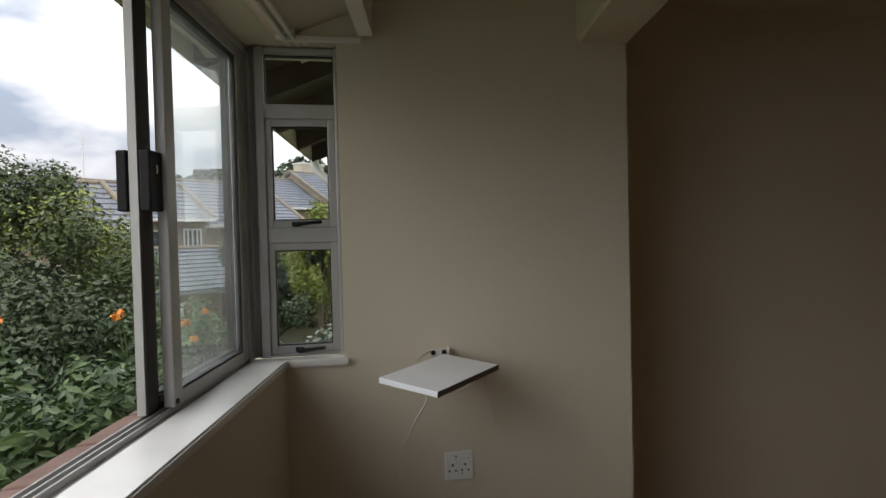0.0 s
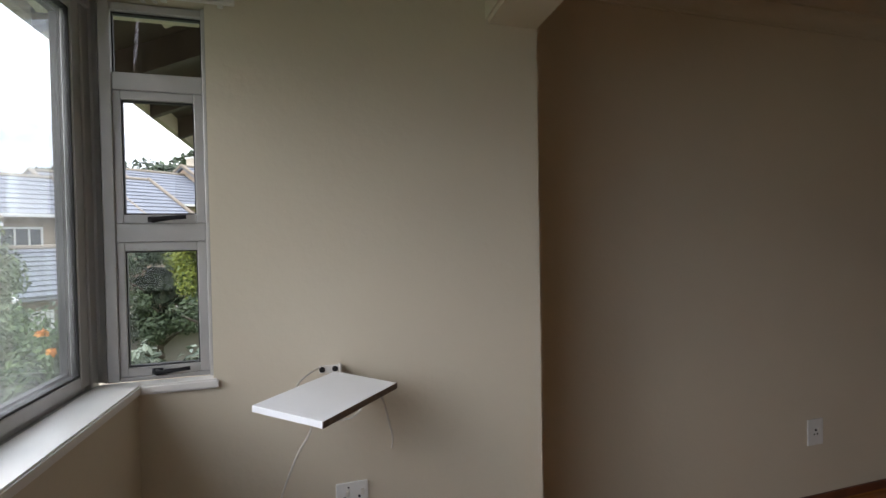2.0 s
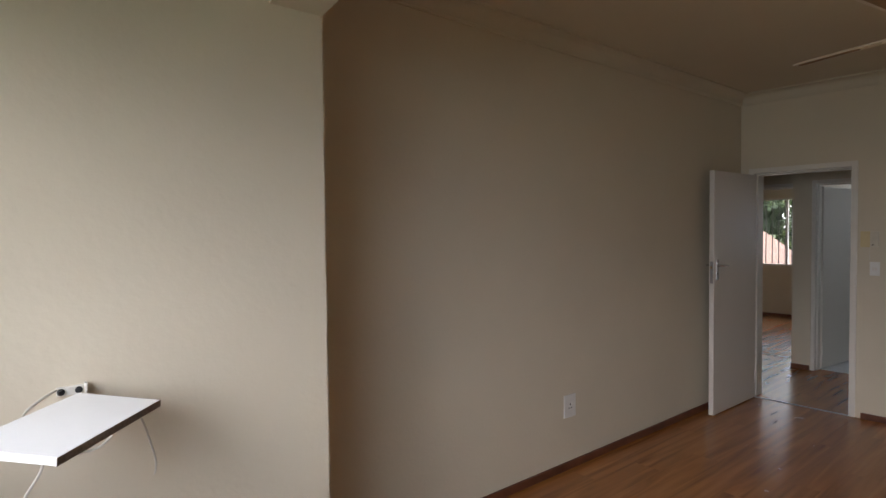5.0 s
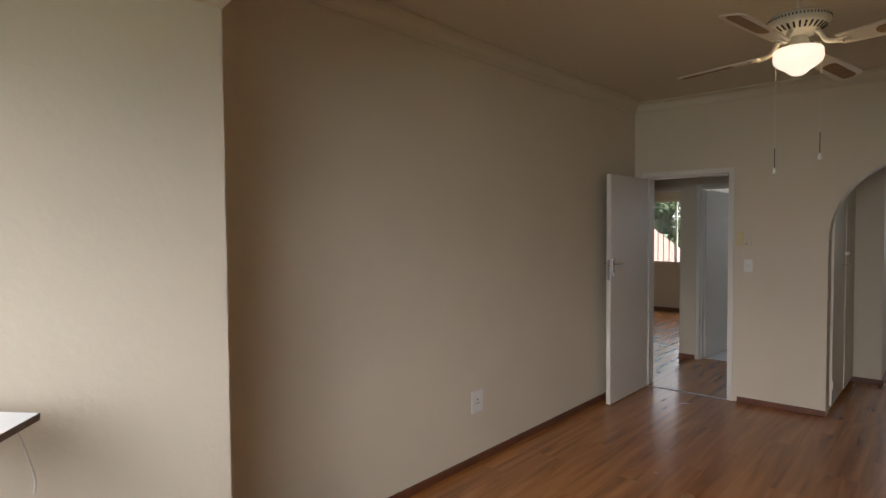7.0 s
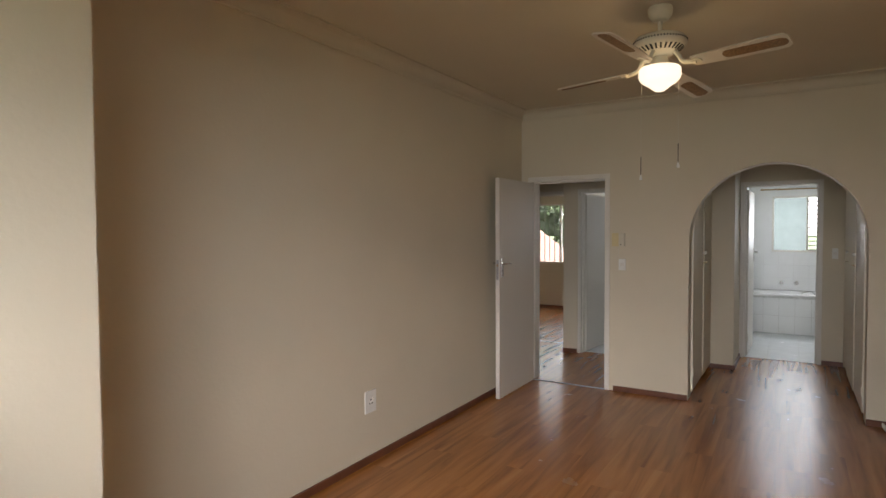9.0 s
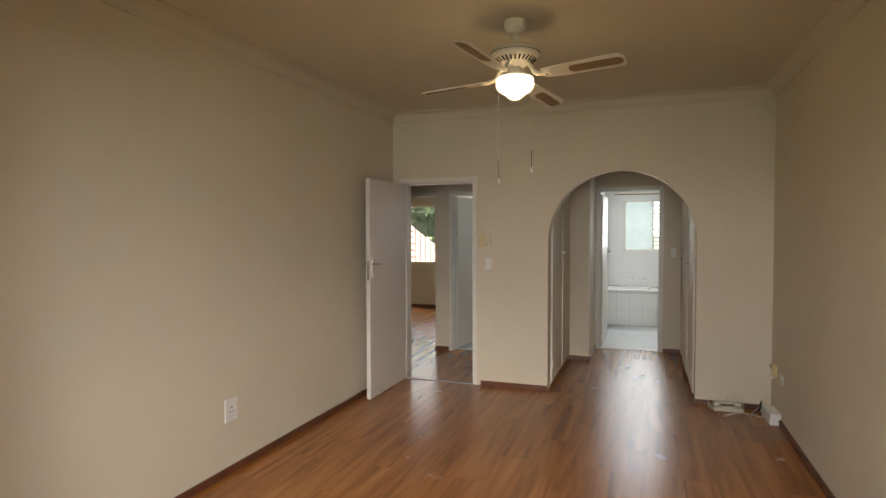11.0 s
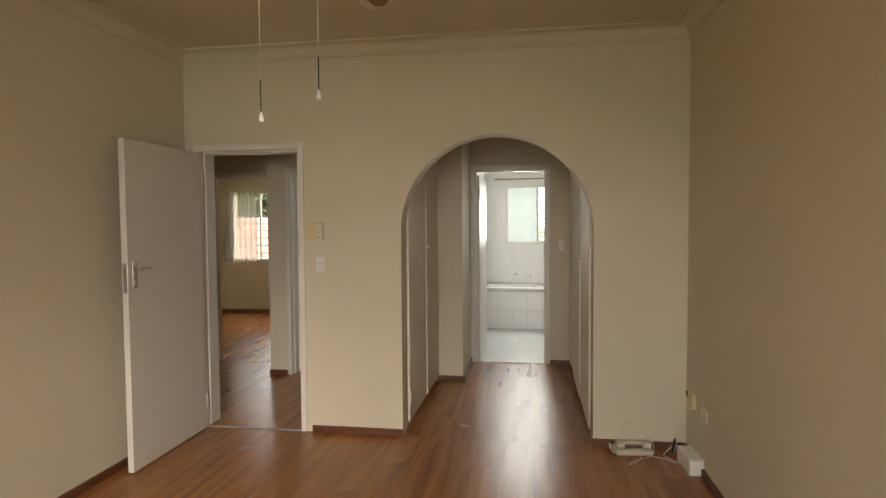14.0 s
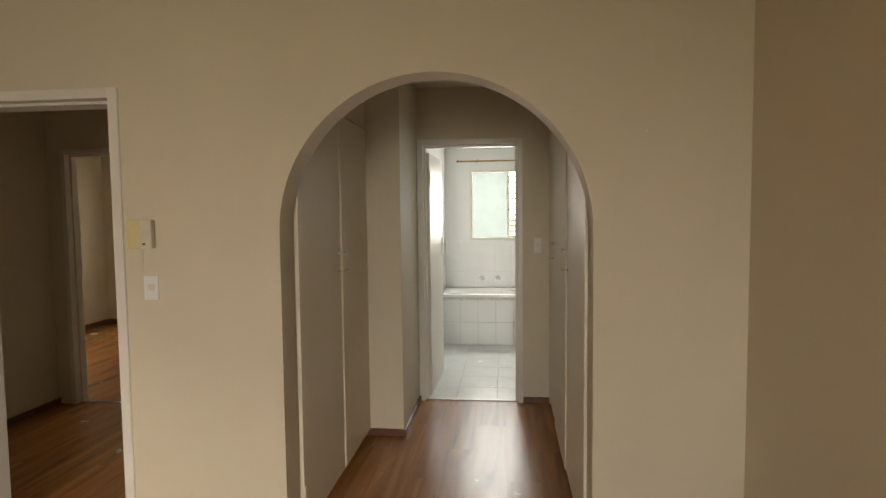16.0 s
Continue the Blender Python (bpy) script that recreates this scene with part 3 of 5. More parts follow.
def flush_door(name, hinge, ang, width, height, label, handles=(1, -1), z=1.21):
    """A flush door leaf, hinged at hinge, that lies along local x; ang: degrees about z."""
    e = thing(name, (hinge[0], hinge[1], FLOOR + 0.01), label, "door", rz=ang)
    e["kind"] = "structure"
    leaf = part("leaf", B(0.003, width, -0.02, 0.02, 0, height, bevel=0.002), M_DOOR, e)
    for s in handles:
        m = pose(width - 0.055, 0.0205 * s, z, 0, 0, 0 if s > 0 else 180)
        if s > 0:
            m = m @ Matrix.Diagonal((-1, 1, 1, 1))
        lever_handle(e, m)
    part("lock_plate", B(width - 0.001, width + 0.0015, -0.012, 0.012, z - 0.11, z + 0.07, bevel=0.0005), M_STEEL, e, "steel lock face plate")
    part("latch", B(width, width + 0.009, -0.007, 0.007, z + 0.01, z + 0.03, bevel=0.001), M_BRASS, e)
    for hz in (0.2, height - 0.2):
        hb = bmesh.new()
        lathe(hb, [(0.006, -0.05), (0.006, 0.05)], 10, pose(0, 0.022 if ang > 90 or ang < -90 else -0.022, hz))
        part("hinge", hb, M_WHITE, e)
    return e


door_frame("door_1", EAST, 1.665, 2.42, DOORH - 0.015, ET, "white steel door frame in the bedroom doorway")
flush_door("door_2", (5.465, 2.412), 180, 0.815, 2.03, "white flush door standing open along the bedroom wall")
door_frame("door_3", 7.0, 1.63, 2.38, 2.0, 0.12, "white door frame of the small bathroom", 0.04)
flush_door("door_4", (7.13, 2.37), -7, 0.72, 1.99, "white door of the small bathroom standing open")
door_frame("door_5", 7.45, 2.66, 3.46, 2.01, 0.1, "white door frame of the second bedroom", 0.04)
door_frame("door_6", 7.75, -0.148, 0.603, 2.05, 0.11, "white steel door frame of the bathroom", 0.045)
flush_door("door_7", (7.87, 0.585), -1.5, 0.76, 2.02, "white bathroom door standing open", (-1,))
setting("threshold", B(5.49, 5.51, 1.665, 2.42, FLOOR, FLOOR + 0.006, bevel=0.002), M_ALU, "thin metal threshold strip")
setting("threshold", B(7.50, 7.52, 2.66, 3.46, FLOOR, FLOOR + 0.006, bevel=0.002), M_ALU, "thin metal threshold strip")
setting("threshold", B(7.77, 7.80, -0.12, 0.60, FLOOR, FLOOR + 0.008, bevel=0.002), M_ALU, "thin metal threshold strip")
part("strike_plate", B(7.448, 7.4495, 3.47, 3.49, 1.07, 1.2), M_BRASS, bpy.data.objects["door_5"], "worn brass strike plate").matrix_parent_inverse = bpy.data.objects["door_5"].matrix_world.inverted()


# ---- cupboards in the hall ----
def cupboard(name, x0, x1, y, side, splits, label, knobs=None):
    """Built-in cupboard along x: doors with knobs and keys, upper doors above; side: way that the fronts face."""
    e = thing(name, ((x0 + x1) / 2, y, FLOOR), label, "cupboard")
    inv = e.matrix_world.inverted()

    def add(nm, bm, mt, parent=e, lab="", rounded=False):
        o = part(nm, bm, mt, parent, lab, rounded)
        if parent is e:
            o.matrix_parent_inverse = inv
        return o
    back = y - side * 0.58
    f = bmesh.new()
    a, b = sorted((back, y - side * 0.025))
    box(f, x0, x1, a, b, FLOOR + 0.002, FLOOR + 0.06)
    box(f, x0, x1, a, b, 2.07, 2.10)
    box(f, x0, x0 + 0.03, a, b, FLOOR + 0.06, 2.07)
    box(f, x1 - 0.03, x1, a, b, FLOOR + 0.06, 2.07)
    box(f, x0, x1, a, b, 2.46, 2.495)
    add("carcass", f, M_CUP)
    edges = [x0, *splits, x1]
    for i, (d0, d1) in enumerate(zip(edges, edges[1:])):
        for z0, z1 in ((FLOOR + 0.05, 2.075), (2.083, 2.47)):
            out = side * (0.008 if i % 2 else 0.0)
            a, b = sorted((y - side * 0.02 + out, y + out))
            d = add("cupboard_door", B(d0 + 0.004, d1 - 0.004, a, b, z0, z1, bevel=0.002), M_CUP)
            low = z0 < 1
            knob_x = knobs[i] if knobs else (d1 - 0.05 if i % 2 == 0 else d0 + 0.05)
            zz = 1.29 if low else 2.13
            kb = bmesh.new()
            lathe(kb, [(0.007, 0), (0.007, 0.012), (0.015, 0.018), (0.017, 0.026), (0.01, 0.031)], 16, pose(knob_x, y, zz, -90 * side, 0, 0))
            k = add("knob", kb, M_WHITE, d, "white painted knob", True)
            if low:
                kk = bmesh.new()
                lathe(kk, [(0.009, 0), (0.009, 0.003)], 12, pose(knob_x, y, zz - 0.10, -90 * side, 0, 0))
                a, b = sorted((y + side * 0.003, y + side * 0.03))
                box(kk, knob_x - 0.002, knob_x + 0.002, a, b, zz - 0.102, zz - 0.098)
                a, b = sorted((y + side * 0.022, y + side * 0.036))
                box(kk, knob_x - 0.012, knob_x + 0.012, a, b, zz - 0.101, zz - 0.099)
                add("key", kk, M_BRASS, d, "small brass key in its lock")
            hx = d0 + 0.004 if i % 2 == 0 else d1 - 0.004
            for hz in ((0.2, 1.86) if low else (2.16, 2.40)):
                hb = bmesh.new()
                lathe(hb, [(0.006, -0.035), (0.006, 0.035)], 10, pose(hx, y + side * 0.004, hz))
                add("hinge", hb, M_CUP, d, "", True)
    return e


cupboard("built_in_cupboard", 5.67, 6.98, 0.89, -1, [6.36], "cream painted built-in cupboard with tall closed doors")
cupboard("built_in_cupboard", 5.67, 7.74, -0.40, 1, [6.42, 7.13], "cream painted built-in cupboard with tall closed doors", (6.37, 6.48, 7.18))


# ---- sliding window of the sunroom ----
def alu_bar(bm, s0, s1, d0, d1, z0, z1):
    box(bm, s0, s1, d0, d1, z0, z1, bevel=0.003)


def sliding_window():
    e = thing("window_1", (0, 0, 0), "wide aluminium sliding window, partly slid open", "window")
    e["kind"] = "structure"
    e.matrix_world = SUN_M
    D0, D1 = -0.205, -0.115
    L = 2.75
    fr = bmesh.new()
    alu_bar(fr, -0.05, L, D0, D0 + 0.014, SILL - 0.045, SILL - 0.022)
    alu_bar(fr, -0.05, L, D0 + 0.014, D1, SILL - 0.045, SILL - 0.008)
    for d in (D0 + 0.025, D0 + 0.044, D0 + 0.063):
        box(fr, 0.0, L, d, d + 0.004, SILL - 0.008, SILL + 0.006)
    alu_bar(fr, -0.05, L, D0, D1, HEAD - 0.024, HEAD)
    alu_bar(fr, -0.085, -0.05, D0, D1 + 0.004, SILL, HEAD)
    alu_bar(fr, -0.05, -0.004, D0 + 0.01, D1 - 0.006, SILL - 0.008, HEAD - 0.024)
    alu_bar(fr, L - 0.03, L, D0, D1, SILL - 0.008, HEAD - 0.024)
    part("window_frame", fr, M_ALU, e, "silver aluminium outer frame")

    def panel(s0, s1, d, glass, lock):
        st = bmesh.new()
        z0, z1, w, low, top = SILL + 0.007, HEAD - 0.022, 0.058 if lock else 0.05, 0.034, 0.034
        for a, b in ((s0, s0 + w), (s1 - w, s1)):
            alu_bar(st, a, b, d - 0.014, d + 0.014, z0, z1)
        alu_bar(st, s0 + w, s1 - w, d - 0.013, d + 0.013, z0, z0 + low)
        alu_bar(st, s0 + w, s1 - w, d - 0.013, d + 0.013, z1 - top, z1)
        # Leading sash: backlit shade is put into its colour; the edge strip stays plain.
        sash = part("sash", st, M_ALUD if lock else M_ALU, e, "sash coloured dark for backlit shade" if lock else "")
        if lock:
            part("edge_strip", B(s1, s1 + 0.004, d - 0.010, d + 0.010, z0, z1), M_ALU, sash, "bright aluminium edge strip")
        seal = bmesh.new()
        g0, g1, h0, h1 = s0 + w, s1 - w, z0 + low, z1 - top
        for a, b, c, f in ((g0, g0 + 0.006, h0, h1), (g1 - 0.006, g1, h0, h1), (g0 + 0.006, g1 - 0.006, h0, h0 + 0.006), (g0 + 0.006, g1 - 0.006, h1 - 0.006, h1)):
            box(seal, a, b, d - 0.009, d + 0.009, c, f)
        part("seal", seal, M_RUBBER, sash, "black rubber glazing seal")
        gl = part("pane", B(g0 + 0.004, g1 - 0.004, d - 0.002, d + 0.002, h0 + 0.004, h1 - 0.004), glass, sash)
        gl.visible_shadow = False
        if lock:
            for sg in (1, -1):
                lk = bmesh.new()
                a, b = sorted((d + sg * 0.0145, d + sg * 0.04))
                box(lk, s1 - 0.07, s1 + 0.006, a, b, 1.632, 1.776, bevel=0.004)
                part("lock_box", lk, M_BLACK, sash, "black security lock box")
            part("lock_key_slot", B(s1 - 0.03, s1 - 0.024, d + 0.04, d + 0.042, 1.722, 1.742), M_CHROME, sash)
    panel(-0.002, 0.582, -0.14, M_HAZY, False)
    panel(-0.035, 0.638, -0.178, M_GLASS, True)
    panel(1.42, 2.12, -0.14, M_HAZY, False)
    panel(2.02, 2.72, -0.178, M_GLASS, False)
    sc = bmesh.new()
    lathe(sc, [(0.007, 0), (0.007, 0.004)], 12, pose(0.57, -0.126, SILL + 0.022, -90, 0, 0))
    part("roller_screw", sc, M_DARK, e)
    return e


def narrow_window():
    """Aluminium window of three lights beside the projecting wall."""
    e = thing("window_2", (-0.385, 2.05, SILL), "narrow aluminium window with a fixed top light and two casements", "window")
    e["kind"] = "structure"
    x0, x1 = -0.53 + 0.385, -0.245 + 0.385
    f = bmesh.new()
    box(f, x0, x0 + 0.032, -0.035, 0.03, 0, HEAD - SILL, bevel=0.003)
    box(f, x1 - 0.012, x1, -0.045, 0.03, 0, HEAD - SILL, bevel=0.003)
    for a, b in ((0.0, 0.012), (0.405, 0.46), (0.845, 0.896), (1.072, 1.095)):
        box(f, x0 + 0.032, x1 - 0.012, -0.03, 0.03, a, b, bevel=0.003)
    part("window_frame", f, M_ALU, e, "silver aluminium frame and transoms")
    for a, b, case in ((0.012, 0.405, True), (0.46, 0.845, True), (0.896, 1.072, False)):
        l, r = x0 + 0.032, x1 - 0.012
        if case:
            c = bmesh.new()
            for q in ((l, l + 0.02, a, b), (r - 0.026, r, a, b)):
                box(c, q[0], q[1], -0.024, 0.015, q[2], q[3], bevel=0.002)
            for q in ((a, a + 0.026), (b - 0.026, b)):
                box(c, l + 0.02, r - 0.026, -0.024, 0.015, q[0], q[1], bevel=0.002)
            sash = part("casement", c, M_ALU, e)
            l, r, a2, b2 = l + 0.02, r - 0.026, a + 0.026, b - 0.026
            h = bmesh.new()
            box(h, 0.0 - 0.03, 0.0 + 0.0, -0.03, -0.024, a + 0.004, a + 0.02, bevel=0.001)
            part("handle_plate", h, M_BLACK, sash)
            h = bmesh.new()
            tube(h, spline([(-0.012, -0.03, a + 0.012), (-0.012, -0.042, a + 0.010), (0.02, -0.05, a + 0.014), (0.075, -0.05, a + 0.018)], 5), [0.009] * 6 + [0.007] * 5 + [0.006] * 5, 8)
            part("casement_handle", h, M_BLACK, sash, "black casement handle", True)
        else:
            sash, a2, b2 = e, a, b
        s = bmesh.new()
        for q in ((l, l + 0.004, a2, b2), (r - 0.004, r, a2, b2), (l + 0.004, r - 0.004, a2, a2 + 0.004), (l + 0.004, r - 0.004, b2 - 0.004, b2)):
            box(s, q[0], q[1], -0.012, 0.008, q[2], q[3])
        part("seal", s, M_RUBBER, sash, "black rubber glazing seal")
        g = part("pane", B(l + 0.003, r - 0.003, -0.002, 0.002, a2 + 0.003, b2 - 0.003), M_GLASS, sash)
        g.visible_shadow = False
    return e


sliding_window()
narrow_window()
# corner post, inner sills, outer brick sill
setting("window_corner_post", prism(bmesh.new(), [(-0.575, 2.065), (-0.532, 2.02), (-0.532, 2.085), (-0.575, 2.12)], SILL, HEAD), M_ALU, "aluminium corner post between two windows")
sill = bmesh.new()
p = [SUN_M @ Vector(q) for q in ((0.0, -0.118, 0), (2.85, -0.118, 0), (2.85, 0.014, 0), (0.014, 0.014, 0))]
outline = [(-0.232, 1.955), (-0.232, 2.016), (-0.555, 2.016)] + [(p[0].x, p[0].y), (p[1].x, p[1].y), (p[2].x, p[2].y)] + [(-0.437, 1.955)]
prism(sill, outline, SILL - 0.028, SILL)
bmesh.ops.bevel(sill, geom=[e for e in sill.edges if abs(e.verts[0].co.z - e.verts[1].co.z) < 1e-4], offset=0.005, segments=2, affect="EDGES")
setting("window_sill", sill, M_SILL, "white painted plaster window sill with worn edges")
bs = thing("brick_sill", (0, 0, 0), "sloping sill of red-brown bricks outside the window", "window sill")
bs["kind"] = "structure"
bs.matrix_world = SUN_M
for i in range(12):
    bm = B(-0.108, 0.108, -0.055, 0.055, -0.035, 0.0, bevel=0.006)
    b = part("brick", bm, M_SBRICK, bs)
    b.matrix_local = pose(0.11 + i * 0.23, -0.262, SILL - 0.038, 7, 0, 0)

# curtain rails and the white batten under the sunroom ceiling
for d in (0.03, 0.062):
    r = thing("curtain_rail", (0, 0, 0), "old white curtain rail under the sunroom ceiling", "curtain rail", "curtain rails")
    r.matrix_world = SUN_M
    part("rail", B(-0.05, 2.8, d - 0.006, d + 0.006, 2.236, 2.25, bevel=0.002), M_WHITE, r)
    for s in (0.03, 0.7, 1.4, 2.1):
        part("rail_bracket", B(s - 0.01, s + 0.01, d - 0.008, d + 0.008, 2.25, 2.30 + d * 0.42, bevel=0.002), M_WHITE, r)
r = thing("curtain_rail", (-0.28, 1.95, 2.24), "short white curtain rail above the narrow window", "curtain rail", "curtain rails")
part("rail", B(-0.13, 0.12, -0.012, 0.006, -0.008, 0.012, bevel=0.002), M_WHITE, r)
for s in (-0.07, 0.08):
    part("rail_bracket", B(s - 0.008, s + 0.008, 0.004, 0.022, -0.012, 0.008, bevel=0.002), M_WHITE, r)
tagged(setting("trim_batten", B(-0.60, -0.245, 1.955, 1.972, HEAD + 0.004, HEAD + 0.022, bevel=0.003), M_WHITE), "white timber batten above the window")


# ---- tilted shelf with its cables, socket outlets ----
def swivel_shelf():
    e = thing("wall_shelf", (0.095, NIB, 1.13), "white melamine board on a swivel wall bracket", "shelf")
    board = part("board", B(-0.358, 0.0, -0.219, 0.0, -0.018, 0.0, bevel=0.0015), M_MELA, e, "white melamine board with raw chipboard edges")
    board.matrix_local = pose(0.01, -0.045, 0.007, 4.2, -1.3, 45.6)
    ed = part("raw_edge", B(-0.359, 0.001, -0.2202, -0.2185, -0.0175, -0.0005), M_EDGE, board, "brown raw chipboard edge")
    ed2 = part("raw_edge", B(0.0003, 0.0018, -0.219, 0.0, -0.0175, -0.0005), M_EDGE, board, "brown raw chipboard edge")
    br = bmesh.new()
    box(br, -0.034, 0.032, -0.006, 0.0, -0.006, 0.018, bevel=0.002)
    box(br, 0.028, 0.034, -0.03, -0.006, -0.006, 0.024, bevel=0.001)
    box(br, -0.02, 0.02, -0.1, -0.008, -0.024, -0.016, bevel=0.002)
    b = part("wall_bracket", br, M_WHITE, e, "white steel wall bracket")
    for x in (-0.024, 0.016):
        s = bmesh.new()
        lathe(s, [(0.009, 0), (0.009, 0.004), (0.005, 0.008)], 12, pose(x, -0.008, 0.006, 90, 0, 0))
        part("screw", s, M_DARK, b)
    return e


swivel_shelf()


def cable(name, pts, r, label, material=M_CABLE):
    ob = part(name, tube(bmesh.new(), spline(pts), r, 7), material, None, "", True)
    return tagged(ob, label, "cable")


cable("cable", [(0.06, 1.95, 1.145), (0.02, 1.90, 1.138), (-0.02, 1.84, 1.12), (-0.03, 1.72, 1.095), (0.0, 1.66, 1.06), (-0.03, 1.74, 0.96), (-0.06, 1.84, 0.83), (-0.09, 1.91, 0.70), (-0.12, 1.945, 0.55), (-0.16, 1.955, 0.40)], 0.0032, "white aerial cable hanging below the shelf")
cable("cable", [(0.03, 1.60, 1.107), (0.045, 1.585, 1.092), (0.09, 1.58, 1.094), (0.12, 1.60, 1.107)], 0.003, "loop of white cable under the shelf")
cable("cable", [(0.20, 1.82, 1.108), (0.235, 1.86, 1.06), (0.262, 1.90, 0.99), (0.285, 1.93, 0.91), (0.283, 1.935, 0.87)], 0.003, "short white cable end hanging below the shelf")


def socket_outlet(at, rz, w, h, style, label):
    """A South African style outlet: plate, three round holes and rocker switches; faces local -y."""
    e = thing("socket_outlet", at, label, "socket outlet", rz=rz)
    part("plate", B(-w / 2, w / 2, -0.008, 0, -h / 2, h / 2, bevel=0.003), M_PLASTIC, e)

    def hole(x, z, r):
        b = bmesh.new()
        lathe(b, [(r, 0), (r, 0.002)], 14, pose(x, -0.0075, z, 90, 0, 0))
        part("pin_hole", b, M_DARK, e)

    def rocker(x, z, a=0.006, b=0.010):
        part("rocker_switch", B(x - a, x + a, -0.013, -0.007, z - b, z + b, bevel=0.002), M_WHITE, e)
    if style == "double":
        for cx in (-0.025, 0.022):
            hole(cx - 0.012, -0.017, 0.0035)
            hole(cx + 0.012, -0.017, 0.0035)
            hole(cx, 0.004, 0.0042)
            rocker(cx + 0.010, 0.018)
        hole(-0.012, 0.036, 0.003)
        hole(0.01, -0.03, 0.0025)
    elif style == "single":
        for x, z, r in ((-0.013, -0.012, 0.005), (0.012, -0.012, 0.005), (0.0, 0.012, 0.0065)):
            hole(x, z, r)
        rocker(0.022, 0.012)
    elif style == "switch":
        for x in (-0.009, 0.009):
            rocker(x, 0.0, 0.007, 0.014)
    return e


socket_outlet((0.158, NIB, 0.715), 0, 0.104, 0.104, "double", "white double socket outlet on the wall")
socket_outlet((2.93, NORTH, 0.385), 0, 0.12, 0.15, "single", "white single socket outlet low on the wall")
socket_outlet((EAST, 1.50, 1.20), -90, 0.068, 0.11, "switch", "white light switch beside the doorway")
socket_outlet((7.75, -0.31, 1.25), -90, 0.06, 0.12, "switch", "white light switch beside the bathroom door")
socket_outlet((5.075, SOUTH, 0.345), 180, 0.11, 0.075, "single", "white socket outlet low on the wall")

# alarm keypad and its cream backing
kp = thing("alarm_keypad", (EAST, 1.535, 1.435), "cream plastic box with a white alarm receiver beside the doorway", "alarm keypad", rz=-90)
part("backing", B(-0.062, 0.005, -0.018, 0, -0.062, 0.066, bevel=0.003), M_CREAMP, kp, "aged yellowish cream plastic")
part("receiver", B(0.007, 0.062, -0.034, 0, -0.062, 0.066, bevel=0.005), M_BEIGEP, kp)
part("button", B(0.02, 0.034, -0.0365, -0.033, -0.045, -0.038, bevel=0.001), M_DARK, kp)
part("wire", tube(bmesh.new(), [(0.0, -0.003, -0.062), (0.0, -0.003, -0.165)], 0.002, 6), M_CABLE, kp)

# telephone jack box, adapter, telephone handset and cables in the corner
tj = thing("telephone_jack", (5.31, SOUTH, 0.365), "cream telephone jack box on the wall", "telephone jack", rz=180)
part("box", B(-0.045, 0.045, -0.03, 0, -0.05, 0.05, bevel=0.006), M_CREAMP, tj)
part("wire", tube(bmesh.new(), spline([(-0.05, -0.015, 0.02), (-0.075, -0.03, 0.035), (-0.085, -0.02, 0.0), (-0.07, -0.008, -0.03)], 6), 0.004, 6), M_BLACK, tj)
part("plug", B(-0.05, -0.035, -0.028, -0.008, -0.075, -0.05, bevel=0.002), M_PLASTIC, tj)
ad = thing("power_adapter", (5.20, -0.966, FLOOR), "white plastic power adapter box on the floor beside the wall", "power adapter", rz=4)
part("body", B(-0.12, 0.12, -0.044, 0.044, 0, 0.098, bevel=0.007), M_PLASTIC, ad)
part("end_cap", B(-0.1225, -0.1195, -0.038, 0.038, 0.006, 0.092, bevel=0.001), M_PLASTIC, ad)
part("screw_hole", lathe(bmesh.new(), [(0.006, 0.0975), (0.006, 0.0985)], 12, pose(0.07, -0.01, 0)), M_DARK, ad)


def telephone():
    """Slim corded telephone lying on the floor: base, handset on its cradle, coiled cord at one end."""
    e = thing("telephone", (5.405, -0.66, FLOOR), "cream slimline corded telephone lying on the floor", "telephone", rz=96)
    b = bmesh.new()
    out = [(-0.055, 0.0), (0.055, 0.0), (0.055, 0.030), (-0.040, 0.048), (-0.055, 0.040)]
    va = [b.verts.new((-0.118, y, z)) for y, z in out]
    vb = [b.verts.new((0.118, y, z)) for y, z in out]
    b.faces.new(va)
    b.faces.new(vb[::-1])
    for i in range(5):
        b.faces.new((va[i], vb[i], vb[(i + 1) % 5], va[(i + 1) % 5]))
    bmesh.ops.recalc_face_normals(b, faces=b.faces[:])
    bmesh.ops.bevel(b, geom=b.edges[:], offset=0.006, segments=2, affect="EDGES")
    part("base", b, M_BEIGEP, e, "", True)
    h = bmesh.new()
    box(h, -0.108, 0.108, -0.034, 0.004, 0.056, 0.072, bevel=0.006)
    box(h, -0.112, -0.058, -0.036, 0.036, 0.042, 0.074, bevel=0.01)
    box(h, 0.058, 0.112, -0.036, 0.036, 0.042, 0.074, bevel=0.01)
    hs = part("handset", h, M_BEIGEP, e, "", True)
    # solid strip; its brown stands in for shade in the grip's gap
    part("grip_slot", B(-0.052, 0.052, 0.006, 0.022, 0.040, 0.048), M_EDGE, e, "brown strip for the shaded gap under the handset grip")
    part("keypad_panel", B(-0.05, 0.05, 0.026, 0.044, 0.032, 0.041, bevel=0.002), M_BEIGEP, e)
    c = bmesh.new()
    pts = []
    for i in range(66):
        a = i * 0.95
        u = i / 65
        pts.append((0.125 + 0.03 * math.sin(u * 3.1), 0.04 - 0.06 * u + 0.009 * math.cos(a), 0.034 - 0.02 * math.cos(u * 5) + 0.009 * math.sin(a)))
    tube(c, pts, 0.0028, 6)
    part("coiled_cord", c, M_BEIGEP, e, "coiled cream handset cord", True)
    return e


telephone()
F = FLOOR + 0.0045
